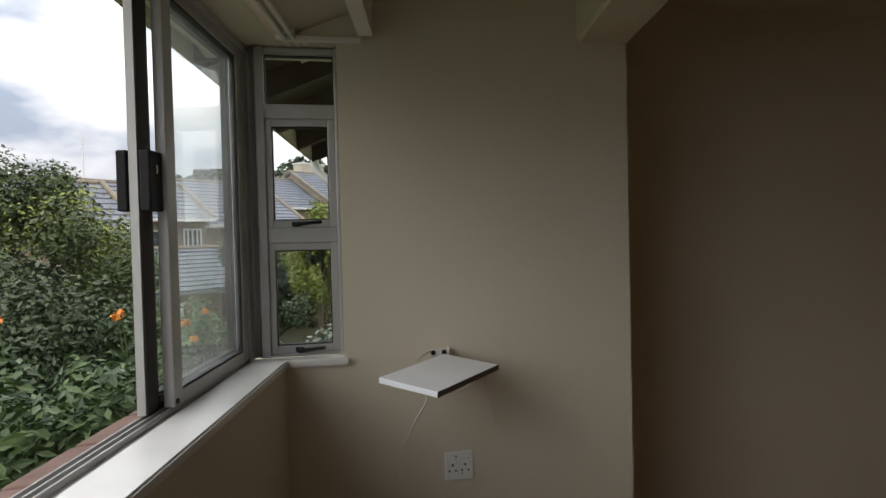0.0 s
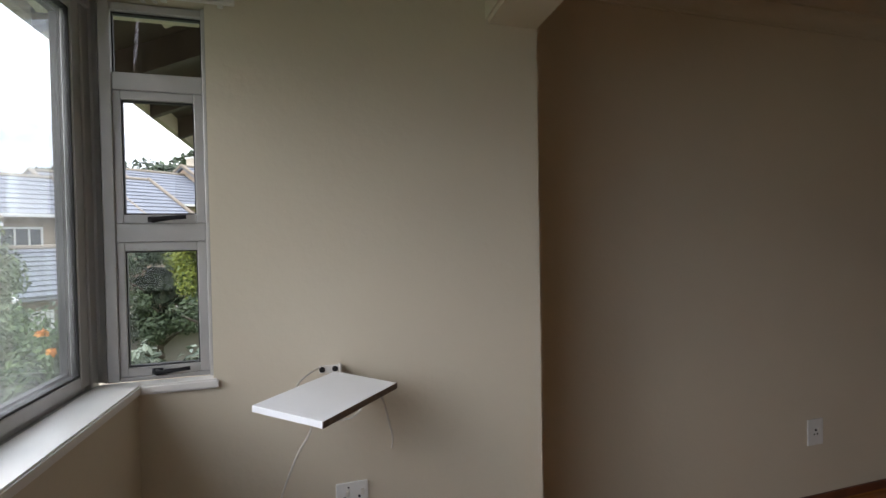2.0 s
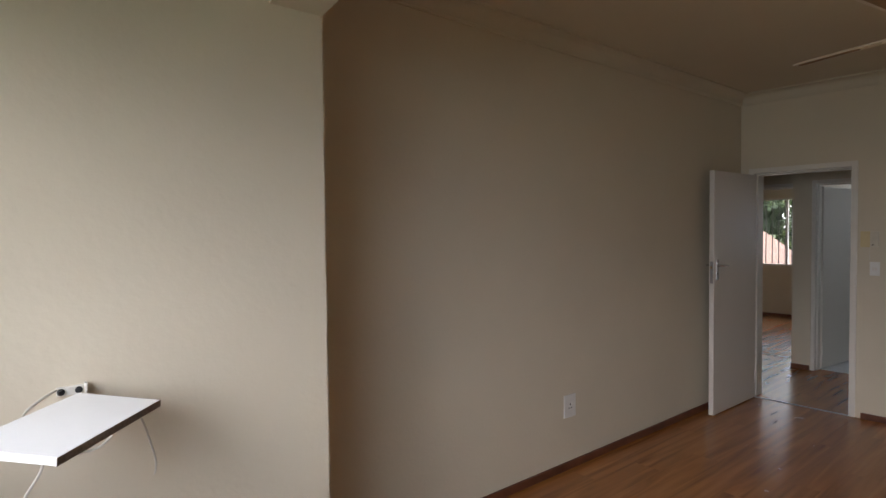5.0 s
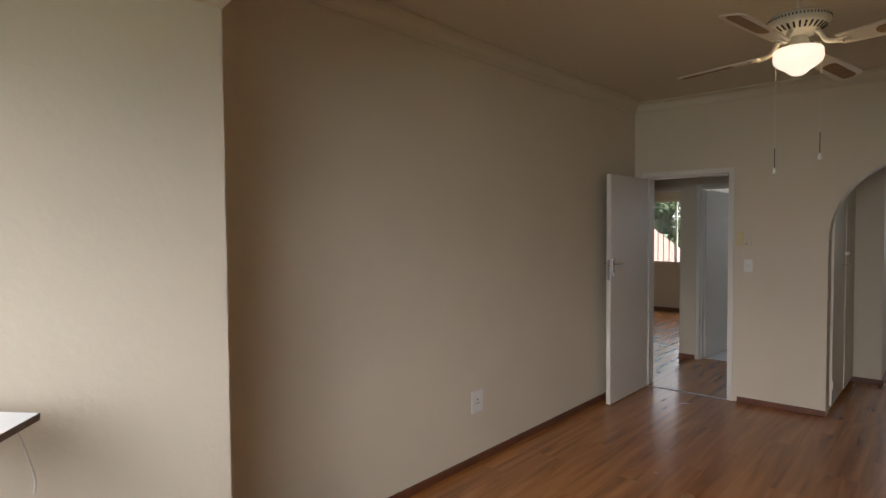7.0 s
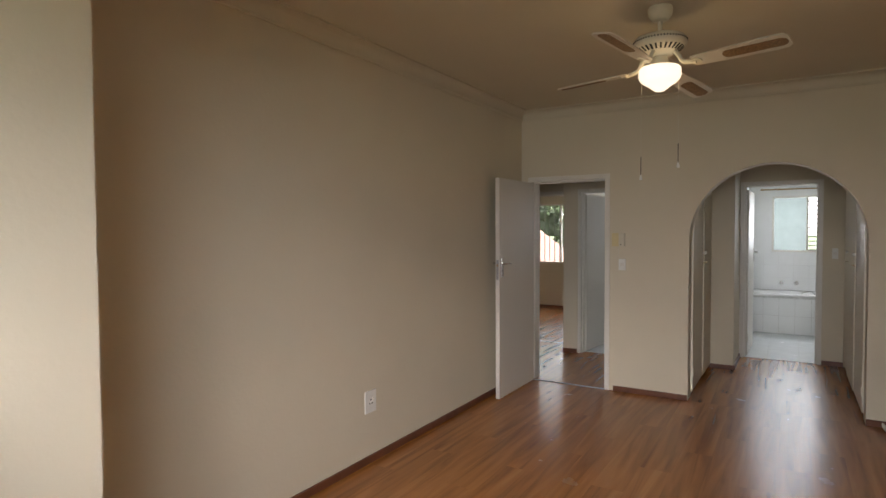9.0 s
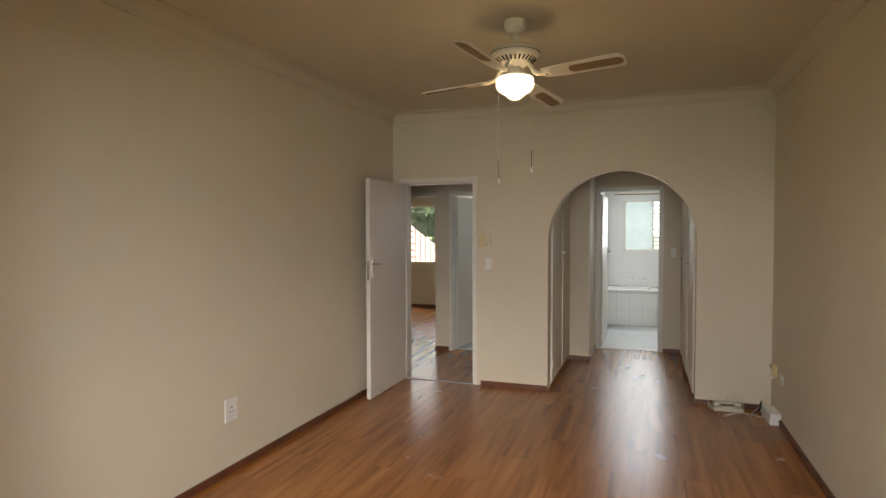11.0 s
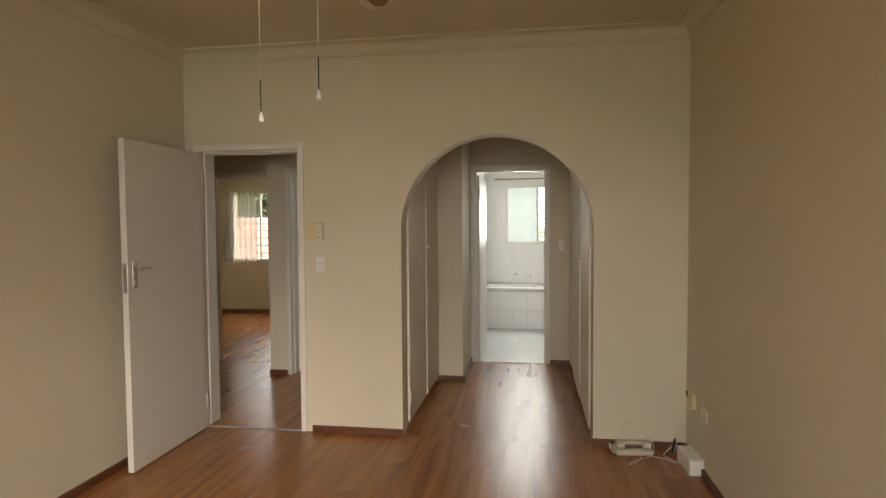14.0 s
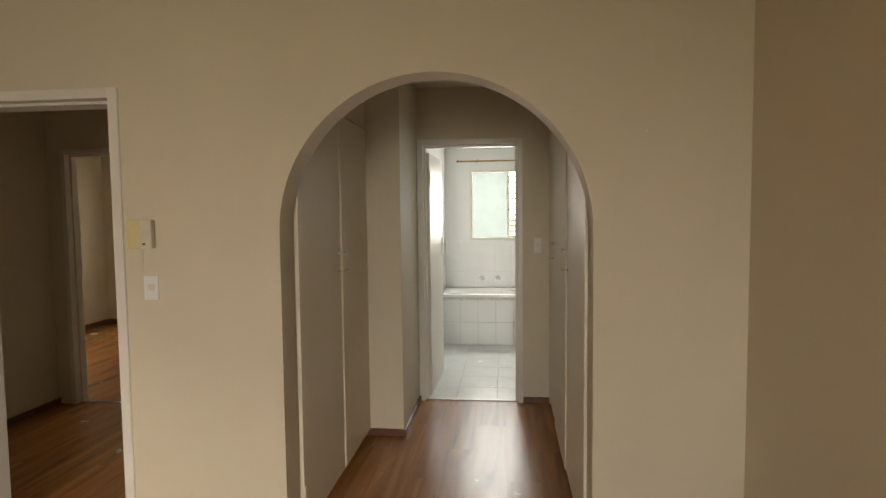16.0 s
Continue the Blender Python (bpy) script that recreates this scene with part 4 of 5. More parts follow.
cable("cable", [(5.42, -0.60, 0.02), (5.44, -0.60, 0.12), (5.45, -0.64, 0.155), (5.45, -0.71, 0.12), (5.43, -0.79, 0.03), (5.38, -0.785, F)], 0.003, "cream telephone cord looping above the telephone")
cable("cable", [(5.43, -0.66, 0.02), (5.45, -0.67, 0.08), (5.45, -0.72, 0.09), (5.44, -0.78, 0.04)], 0.003, "second loop of cream telephone cord")
cable("cable", [(5.40, -0.725, F), (5.30, -0.69, F), (5.22, -0.645, F), (5.20, -0.605, F), (5.235, -0.63, F), (5.30, -0.70, F), (5.345, -0.765, F), (5.32, -0.84, F), (5.27, -0.89, F), (5.25, -0.908, F + 0.012)], 0.0028, "white cable snaking from the telephone over the floor")
cable("cable", [(5.45, -0.93, 0.03), (5.44, -0.88, F), (5.38, -0.85, F + 0.001), (5.31, -0.87, F + 0.006), (5.27, -0.89, F + 0.006), (5.24, -0.908, F + 0.012)], 0.0028, "white cable from the corner to the adapter")
cable("cable", [(5.46, -0.97, 0.20), (5.45, -0.955, 0.12), (5.43, -0.93, 0.07)], 0.003, "white cable hanging in the corner")
cable("cable", [(5.43, -0.93, 0.07), (5.42, -0.92, 0.03), (5.41, -0.91, F + 0.004)], 0.008, "black plug end of a cable in the corner", M_BLACK)
cable("cable", [(5.47, -0.95, 0.03), (5.45, -0.93, F), (5.43, -0.91, F), (5.41, -0.94, F + 0.01), (5.392, -0.95, F + 0.03)], 0.003, "short grey cable between the corner and the adapter")


# ---- ceiling fan ----
def ceiling_fan():
    cx, cy = 3.24, 0.745
    e = thing("ceiling_fan", (cx, cy, CEIL), "cream ceiling fan with four cane-inset blades and a lit opal lamp", "ceiling fan")
    part("canopy", lathe(bmesh.new(), [(0.062, 0), (0.066, -0.012), (0.063, -0.04), (0.045, -0.068), (0.03, -0.076), (0.018, -0.078)], 32), M_CREAMW, e, "", True)
    part("down_rod", lathe(bmesh.new(), [(0.013, -0.06), (0.013, -0.15)], 16), M_CREAMW, e, "", True)
    hs = bmesh.new()
    lathe(hs, [(0.03, -0.135), (0.075, -0.148), (0.125, -0.165), (0.14, -0.185), (0.14, -0.205), (0.126, -0.222), (0.07, -0.26), (0.04, -0.268)], 40)
    mot = part("motor_housing", hs, M_CREAMW, e, "", True)
    for i in range(28):
        a = 2 * math.pi * i / 28
        m = pose(0.108 * math.cos(a), 0.108 * math.sin(a), -0.2345, 0, 0, math.degrees(a)) @ pose(0, 0, 0, 0, -33, 0)
        part("vent_slot", B(-0.018, 0.018, -0.0045, 0.0045, -0.0025, 0.0015, m=m), M_DARK, mot)
    for i in range(56):
        a = 2 * math.pi * i / 56
        m = pose(0.1405 * math.cos(a), 0.1405 * math.sin(a), -0.190, 0, 0, math.degrees(a))
        part("vent_hole", B(-0.001, 0.001, -0.003, 0.003, -0.005, 0.005, m=m), M_DARK, mot)
    part("switch_housing", lathe(bmesh.new(), [(0.032, -0.262), (0.036, -0.272), (0.042, -0.278), (0.046, -0.302), (0.06, -0.314), (0.064, -0.328)], 32), M_CREAMW, e, "", True)
    shade = part("lamp_shade", lathe(bmesh.new(), [(0.06, -0.325), (0.102, -0.328), (0.110, -0.337), (0.112, -0.373), (0.106, -0.393), (0.089, -0.410), (0.07, -0.422), (0.056, -0.431), (0.044, -0.442), (0.027, -0.455), (0.004, -0.461)], 40), M_OPAL, e, "glowing opal glass shade", True)
    shade.visible_shadow = False
    for k in range(4):
        ang = 76 + 90 * k
        R = pose(0, 0, -0.336, 0, 4.0, 0) @ pose(0, 0, 0, 0, 0, ang)
        arm = bmesh.new()
        tube(arm, [R @ Vector(q) for q in spline([(0.065, 0, 0.095), (0.10, 0, 0.06), (0.13, 0.0, 0.015), (0.20, 0.0, 0.0)], 4)], 0.012, 8)
        bl = part("blade_arm", arm, M_CREAMW, e, "", True)
        fl = bmesh.new()
        lathe(fl, [(0.028, -0.004), (0.028, 0.004)], 16, R @ pose(0.2, 0, 0, -12, 0, 0))
        part("arm_plate", fl, M_CREAMW, bl)
        out = [(0.18, -0.045), (0.30, -0.055), (0.57, -0.066), (0.622, -0.06), (0.638, -0.04), (0.638, 0.04), (0.622, 0.06), (0.57, 0.066), (0.30, 0.055), (0.18, 0.045)]
        blade = part("blade", prism(bmesh.new(), out, 0.004, 0.010, R @ pose(0, 0, 0, -12, 0, 0)), M_FANW, e)
        ins = []
        for x, c in ((0.60, 1), (0.36, -1)):
            for j in range(9):
                a = math.radians(-90 + 180 * j / 8) if c > 0 else math.radians(90 + 180 * j / 8)
                ins.append((x + 0.03 * math.cos(a), 0.034 * math.sin(a)))
        part("cane_inset", prism(bmesh.new(), ins, 0.002, 0.0115, R @ pose(0, 0, 0, -12, 0, 0)), M_RATTAN, blade, "brown woven cane inset")
    for x, y, top, low in ((0.01, 0.10, -0.29, -0.939), (-0.01, -0.10, -0.29, -0.882)):
        c = bmesh.new()
        tube(c, [(x * 0.5, y * 0.5, top), (x, y, top - 0.03), (x, y, low + 0.13)], 0.001, 6)
        pc = part("pull_cord", c, M_CABLE, e)
        c = bmesh.new()
        tube(c, [(x, y, low + 0.13), (x, y, low + 0.02)], 0.002, 6)
        part("cord_end", c, M_DARK, pc, "dark lower piece of cord")
        part("pull_knob", lathe(bmesh.new(), [(0.003, 0.03), (0.006, 0.018), (0.009, 0.006), (0.006, 0.0)], 12, pose(x, y, low)), M_PLASTIC, pc, "white pull knob", True)
    return e


ceiling_fan()
lamp_light("fan_lamp", (3.24, 0.745, CEIL - 0.40), 0.8, 0.08, (1.0, 0.73, 0.30))


# ---- bathroom ----
def tiles_on(parent, name, origin, ux, uz, nu, nv, w, h, material, gap=0.003, thick=0.007, skip=None):
    """Tiles of w by h on a plane, as pieces of the parent."""
    ux, uz = Vector(ux), Vector(uz)
    nrm = ux.cross(uz)
    M = Matrix((ux, uz, nrm)).transposed().to_4x4()
    me = mesh_of(B(gap / 2, w - gap / 2, gap / 2, h - gap / 2, 0, thick, bevel=0.0015), name)
    me.materials.append(material)
    inv = parent.matrix_world.inverted()
    for i in range(nu):
        for j in range(nv):
            if skip and skip(i, j):
                continue
            o = new(name, me)
            o.parent = parent
            o.matrix_local = inv @ Matrix.Translation(Vector(origin) + ux * (i * w) + uz * (j * h)) @ M


def bathtub():
    x0, x1, y0, y1, top = 9.76, 10.38, -1.19, 0.69, 0.565
    e = thing("bathtub", ((x0 + x1) / 2, (y0 + y1) / 2, FLOOR), "white built-in bathtub with a tiled front", "bathtub")
    inv = e.matrix_world.inverted()
    rim = bmesh.new()
    n = 40

    def ring(k, z, rx, ry):
        cx, cy = (x0 + x1) / 2, (y0 + y1) / 2
        v = []
        for i in range(n):
            a = 2 * math.pi * i / n
            c, s = math.cos(a), math.sin(a)
            px = abs(c) ** k * (1 if c >= 0 else -1)
            py = abs(s) ** k * (1 if s >= 0 else -1)
            v.append(rim.verts.new((cx + rx * px, cy + ry * py, z)))
        return v
    hx, hy = (x1 - x0) / 2, (y1 - y0) / 2
    rings = [ring(0.12, top - 0.03, hx, hy), ring(0.12, top - 0.004, hx, hy), ring(0.14, top, hx - 0.006, hy - 0.006), ring(0.4, top, hx - 0.05, hy - 0.05), ring(0.5, top - 0.02, hx - 0.065, hy - 0.07), ring(0.55, top - 0.3, hx - 0.11, hy - 0.16), ring(0.6, top - 0.34, hx - 0.16, hy - 0.25)]
    for a, b in zip(rings, rings[1:]):
        for i in range(n):
            rim.faces.new((a[i], a[(i + 1) % n], b[(i + 1) % n], b[i]))
    rim.faces.new(rings[-1])
    bmesh.ops.recalc_face_normals(rim, faces=rim.faces[:])
    part("tub", rim, M_BATH, e, "white enamelled tub", True).matrix_parent_inverse = inv
    fr = part("tub_front", B(x0 + 0.012, x0 + 0.06, y0, y1, FLOOR + 0.002, top - 0.035), M_GROUT, e, "grey grout behind white tiles")
    fr.matrix_parent_inverse = inv
    tiles_on(e, "tile", (x0 + 0.012, y1 - 0.015, FLOOR + 0.006), (0, -1, 0), (0, 0, 1), 9, 2, 0.205, 0.262, M_TILE, 0.006)
    gr = bmesh.new()
    tube(gr, spline([(x0 + 0.04, -0.02, top + 0.002), (x0 + 0.05, -0.04, top + 0.03), (x0 + 0.07, -0.12, top + 0.045), (x0 + 0.09, -0.17, top + 0.02), (x0 + 0.1, -0.19, top)], 5), 0.008, 8)
    part("grab_handle", gr, M_CHROME, e, "chrome grab handle", True).matrix_parent_inverse = inv
    return e


bathtub()
setting("floor_bathroom", B(7.80, 10.4, -1.2, 0.70, FLOOR - 0.1, FLOOR - 0.006), M_JOINT, "dark grey grout of a tiled floor")
tiles_on(bpy.data.objects["floor_bathroom"], "tile", (7.80, 0.02 - 0.335 * 3, FLOOR - 0.006), (1, 0, 0), (0, 1, 0), 6, 5, 0.335, 0.335, M_FTILE, 0.004, 0.007)
setting("wall_bathroom_tiling", B(10.394, 10.3975, -1.2, 0.70, FLOOR, 1.10), M_GROUT)
tiles_on(bpy.data.objects["wall_bathroom_tiling"], "tile", (10.394, 0.70, 0.57), (0, -1, 0), (0, 0, 1), 9, 3, 0.205, 0.195, M_TILE, 0.002, 0.006)
for y in (0.243, 0.045):
    t = thing("bath_tap", (10.388, y, 0.683), "chrome bath tap on a round wall rose", "tap", "bath taps", rz=-90)
    part("rose", lathe(bmesh.new(), [(0.032, 0), (0.032, 0.006), (0.018, 0.012), (0.014, 0.045)], 20, pose(0, 0, 0, 90, 0, 0)), M_CHROME, t, "", True)
    hd = bmesh.new()
    for k in range(4):
        a = math.radians(45 + 90 * k)
        tube(hd, [(0, -0.05, 0), (0.034 * math.cos(a), -0.052, 0.034 * math.sin(a))], 0.007, 8)
    lathe(hd, [(0.014, 0.04), (0.014, 0.06), (0.006, 0.066)], 16, pose(0, 0, 0, 90, 0, 0))
    part("cross_head", hd, M_CHROME, t, "", True)


def steel_window(name, x, y0, y1, z0, z1, split, bars, label, frost=None, depth=0.03):
    """Steel window in a wall across x: frame, a mullion, panes and burglar bars."""
    e = thing(name, (x, (y0 + y1) / 2, z0), label, "window")
    e["kind"] = "structure"
    a, b, h = y0 - (y0 + y1) / 2, y1 - (y0 + y1) / 2, z1 - z0
    f = bmesh.new()
    for q in ((a, a + 0.028, 0, h), (b - 0.028, b, 0, h)):
        box(f, -0.02, 0.03, q[0], q[1], q[2], q[3], bevel=0.003)
    for q in ((0, 0.028), (h - 0.028, h)):
        box(f, -0.02, 0.03, a + 0.028, b - 0.028, q[0], q[1], bevel=0.003)
    part("window_frame", f, M_WHITE, e, "white steel frame")
    edges = [a + 0.028, *[s - (y0 + y1) / 2 for s in split], b - 0.028]
    for i, (l, r) in enumerate(zip(edges, edges[1:])):
        if i:
            part("mullion", B(-0.018, 0.028, l - 0.014, l + 0.014, 0.028, h - 0.028, bevel=0.003), M_WHITE, e)
        g = part("pane", B(0.006, 0.010, l + (0.014 if i else 0), r - (0.014 if i < len(edges) - 2 else 0), 0.028, h - 0.028), M_FROST if frost and i in frost else M_GLASS, e, "frosted pane" if frost and i in frost else "")
        g.visible_shadow = False
    for q in bars:
        t = bmesh.new()
        tube(t, [Vector(p) - Vector((x, (y0 + y1) / 2, z0)) for p in q], 0.008, 6)
        # bars share the sash's dark colour, which holds their backlit shade
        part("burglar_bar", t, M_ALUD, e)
    return e


zb = [(1.20 + 0.068 * i) for i in range(13)]
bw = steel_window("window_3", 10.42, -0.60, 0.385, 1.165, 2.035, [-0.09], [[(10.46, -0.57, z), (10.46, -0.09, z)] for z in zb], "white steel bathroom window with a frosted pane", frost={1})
st = bmesh.new()
tube(st, [(-0.03, 0.02, 0.36), (-0.05, -0.05, 0.42), (-0.05, -0.09, 0.36)], 0.006, 6)
part("window_stay", st, M_DARK, bw)
cr_ = thing("curtain_rod", (10.33, 0.05, 2.14), "thin brown curtain rod above the bathroom window", "curtain rod")
part("rod", tube(bmesh.new(), [(0, 0.47, 0), (0, -0.75, 0)], 0.009, 8), M_BRASS, cr_, "", True)
for y in (0.25, -0.6):
    part("rod_bracket", tube(bmesh.new(), [(0.07, y, -0.02), (0.0, y, 0.0), (0, y - 0.02, 0.025)], 0.006, 6), M_BRASS, cr_)
part("finial", lathe(bmesh.new(), [(0.012, 0), (0.016, 0.012), (0.004, 0.03)], 10, pose(0, 0.47, 0, -90, 0, 0)), M_BRASS, cr_)
vt = thing("air_vent", (10.4, 0.10, 2.32), "small air brick vent high on the bathroom wall", "vent", rz=-90)
part("plate", B(-0.12, 0.12, -0.004, 0, -0.035, 0.035, bevel=0.002), M_TILE, vt)
for i in range(7):
    part("vent_slot", B(-0.10 + i * 0.03, -0.082 + i * 0.03, -0.006, -0.003, -0.022, 0.022), M_DARK, vt)

# second bedroom and small bathroom windows
steel_window("window_4", 10.93, 3.48, 5.13, 0.86, 2.035, [4.03, 4.61], [[(10.97, y, 0.88), (10.97, y, 2.02)] for y in [3.55 + 0.105 * i for i in range(16)]], "white steel window with upright burglar bars")
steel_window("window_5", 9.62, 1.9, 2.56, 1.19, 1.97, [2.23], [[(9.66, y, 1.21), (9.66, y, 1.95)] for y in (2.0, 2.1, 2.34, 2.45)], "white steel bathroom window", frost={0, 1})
cu = thing("curtain", (10.84, 4.98, 2.05), "sheer white curtain gathered at the window", "curtain")
cb = bmesh.new()
rows = []
for j in range(9):
    z = -1.2 * j / 8
    rows.append([cb.verts.new((0.022 * math.sin(i * 1.05) * (0.5 + j / 12), -0.34 + 0.53 * i / 48 * (1 + 0.02 * j), z + 0.01 * math.sin(i * 0.9))) for i in range(49)])
for a, b in zip(rows, rows[1:]):
    for i in range(48):
        cb.faces.new((a[i], a[i + 1], b[i + 1], b[i]))
bmesh.ops.solidify(cb, geom=cb.faces[:], thickness=0.002)
part("cloth", cb, M_CURTAIN, cu, "", True)

# unseen area lamp in the window opening, standing in for the sky
window_light("sunroom_daylight", SUN_M @ Vector((1.85, -0.24, 1.70)), (4.5, 1.6, -1.25), 1.5, 1.0, 13, (0.80, 0.925, 1.0), 94)
# Fill lamp out of view in the opening, added to brighten the projecting wall.
window_light("sunroom_side_daylight", SUN_M @ Vector((1.75, -0.06, 1.70)), (0.02, 1.97, 1.45), 0.6, 0.9, 0.5, (0.82, 0.93, 1.0), 80)
window_light("bathroom_daylight", (10.60, 0.16, 1.6), (6.6, 0.1, 0.7), 0.46, 0.8, 14.5, (0.81, 0.935, 1.0))
window_light("second_bedroom_daylight", (11.0, 3.75, 1.45), (0, 3.6, 0.4), 0.45, 1.1, 4.5)
window_light("small_bathroom_daylight", (9.95, 2.23, 1.6), (0, 2.2, 0.6), 0.6, 0.8, 16, (0.8, 0.92, 1.0))

# ---- outside ----
GROUND = -2.75
setting("ground", B(-400, 400, -400, 400, GROUND - 0.3, GROUND), M_GRASS, "lawn and garden ground")


def leaf_cloud(bm, rng, centre, radii, count, size, hollow=0.55, clump=0, flat=1.0):
    """Small folded leaves spread through an uneven rounded volume."""
    cs = []
    if clump:
        for _ in range(clump):
            d = Vector((rng.gauss(0, 1), rng.gauss(0, 1), rng.gauss(0, 1))).normalized()
            k = rng.uniform(hollow, 1.0)
            cs.append((Vector((d.x * radii[0] * k, d.y * radii[1] * k, d.z * radii[2] * k)), rng.uniform(0.16, 0.34)))
    for _ in range(count):
        d = Vector((rng.gauss(0, 1), rng.gauss(0, 1), rng.gauss(0, 1))).normalized()
        if cs:
            c, r = rng.choice(cs)
            k = rng.uniform(0.5, 1.0) * r
            p = c + Vector((d.x * radii[0] * k, d.y * radii[1] * k, d.z * radii[2] * k))
        else:
            k = rng.uniform(hollow, 1.0)
            p = Vector((d.x * radii[0] * k, d.y * radii[1] * k, d.z * radii[2] * k))
        p = p + Vector(centre)
        s = size * rng.uniform(0.6, 1.3)
        u = Vector((rng.gauss(0, 1), rng.gauss(0, 1), rng.gauss(0, 0.6))).normalized()
        n = (d + Vector((rng.gauss(0, 0.6), rng.gauss(0, 0.6), rng.gauss(0.5, 0.5)))).normalized()
        w = n.cross(u)
        if w.length < 0.05:
            continue
        w.normalize()
        u = w.cross(n)
        a = bm.verts.new(p - u * s)
        b = bm.verts.new(p + w * s * 0.42 * flat + n * s * 0.12)
        c = bm.verts.new(p + u * s)
        e = bm.verts.new(p - w * s * 0.42 * flat + n * s * 0.12)
        bm.faces.new((a, b, c))
        bm.faces.new((a, c, e))
    return bm


def lump(rng, centre, radii, n=3):
    """An uneven dark solid inside a crown: fills gaps and stands in for its shade."""
    bm = bmesh.new()
    bmesh.ops.create_icosphere(bm, subdivisions=n + 1, radius=1.0)
    off = Vector((rng.uniform(0, 50), rng.uniform(0, 50), 0))
    for v in bm.verts:
        d = v.co.normalized()
        k = 0.82 + 0.28 * noise.noise(d * 2.6 + off) + 0.16 * noise.noise(d * 7.0 + off)
        v.co = Vector((d.x * radii[0] * k, d.y * radii[1] * k, d.z * radii[2] * k)) + Vector(centre)
    return bm


def tree(at, height, radii, leaf_mat, count, size, label, seed, trunk=0.14, clump=40, young=0):
    rng = random.Random(seed)
    e = thing("tree", at, label, "tree")
    tr = bmesh.new()
    base = height - radii[2] * 1.1
    tube(tr, spline([(0, 0, 0), (rng.uniform(-0.1, 0.1), rng.uniform(-0.1, 0.1), base * 0.6), (rng.uniform(-0.2, 0.2), rng.uniform(-0.2, 0.2), base + radii[2] * 0.4)], 5), [trunk * (1 - 0.06 * i) for i in range(11)], 10)
    t = part("trunk", tr, M_BARK, e, "", True)
    for k in range(7):
        a = rng.uniform(0, 6.28)
        z0 = base * rng.uniform(0.6, 1.0)
        z1 = z0 + radii[2] * rng.uniform(0.2, 0.75)
        lb = bmesh.new()
        tube(lb, spline([(0, 0, z0), (radii[0] * 0.35 * math.cos(a), radii[1] * 0.35 * math.sin(a), (z0 + z1) / 2), (radii[0] * 0.8 * math.cos(a), radii[1] * 0.8 * math.sin(a), z1)], 5), [trunk * 0.5 * (1 - 0.08 * i) for i in range(11)], 7)
        part("limb", lb, M_BARK, t, "", True)
    part("inner_crown", lump(rng, (0, 0, height - radii[2]), [r * 0.42 for r in radii]), M_CORE, e, "solid dark filler for the shade inside the crown", True)
    cr = leaf_cloud(bmesh.new(), rng, (0, 0, height - radii[2]), radii, count, size, clump=clump)
    part("crown", cr, leaf_mat, e)
    if young:
        yl = leaf_cloud(bmesh.new(), rng, (0, 0, height - radii[2] * 0.72), [r * k for r, k in zip(radii, (0.86, 0.86, 0.74))], young, size, clump=46)
        part("young_leaves", yl, M_LEAFY, e, "bright yellow-green young leaves")
    return e


tree((-4.72, 9.0, GROUND), 5.35, (1.85, 1.7, 2.0), M_LEAF, 78000, 0.042, "broad leafy green tree in the garden", 1, clump=70, young=9000)
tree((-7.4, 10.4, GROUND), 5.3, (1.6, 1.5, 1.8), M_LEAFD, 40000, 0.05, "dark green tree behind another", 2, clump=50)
tree((-1.55, 12.6, GROUND), 4.55, (1.2, 1.1, 1.2), M_LEAFD, 24000, 0.045, "fine-leaved grey-green tree by the paved yard", 3, 0.09)
tree((-0.5, 9.6, GROUND), 5.15, (0.58, 0.6, 1.0), M_LEAFY, 11000, 0.035, "yellow-green leafy shrub tree", 4, 0.08)
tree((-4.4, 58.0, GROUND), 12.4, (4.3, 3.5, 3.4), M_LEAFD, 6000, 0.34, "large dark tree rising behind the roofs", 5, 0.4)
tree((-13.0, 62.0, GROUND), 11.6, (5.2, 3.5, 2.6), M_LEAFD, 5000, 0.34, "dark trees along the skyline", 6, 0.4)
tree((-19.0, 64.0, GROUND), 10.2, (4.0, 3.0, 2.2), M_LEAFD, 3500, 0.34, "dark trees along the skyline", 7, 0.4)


def shrub(name, at, radii, count, size, material, label, seed, clump=30):
    rng = random.Random(seed)
    e = thing(name, at, label, "shrub")
    st = bmesh.new()
    for k in range(6):
        a = rng.uniform(0, 6.28)
        tube(st, spline([(0.1 * math.cos(a), 0.1 * math.sin(a), 0), (radii[0] * 0.3 * math.cos(a), radii[1] * 0.3 * math.sin(a), radii[2] * 0.8), (radii[0] * 0.6 * math.cos(a), radii[1] * 0.6 * math.sin(a), radii[2] * 1.5)], 4), 0.02, 6)
    part("stems", st, M_BARK, e)
    part("inner_growth", lump(rng, (0, 0, radii[2]), [r * 0.8 for r in radii]), M_CORE, e, "solid dark filler for the shade inside the shrub", True)
    part("foliage", leaf_cloud(bmesh.new(), rng, (0, 0, radii[2]), radii, count, size, hollow=0.6, clump=clump), material, e)
    return e


shrub("hedge", (-1.85, 3.3, GROUND), (0.8, 0.9, 1.74), 28000, 0.048, M_LEAFH, "dense green climbing shrub below the window", 11, 90)
shrub("hedge", (-2.7, 5.2, GROUND), (1.1, 1.1, 1.62), 26000, 0.046, M_LEAFH, "dense green shrub with orange flowers", 12, 80)
shrub("hedge", (-1.5, 6.2, GROUND), (1.0, 0.9, 1.68), 22000, 0.044, M_LEAFH, "dense green shrub with orange flowers", 13, 70)
shrub("hedge", (-0.65, 5.7, GROUND), (0.85, 0.8, 1.83), 20000, 0.05, M_LEAFG, "round shrub with glossy grey-green leaves", 14, 60)
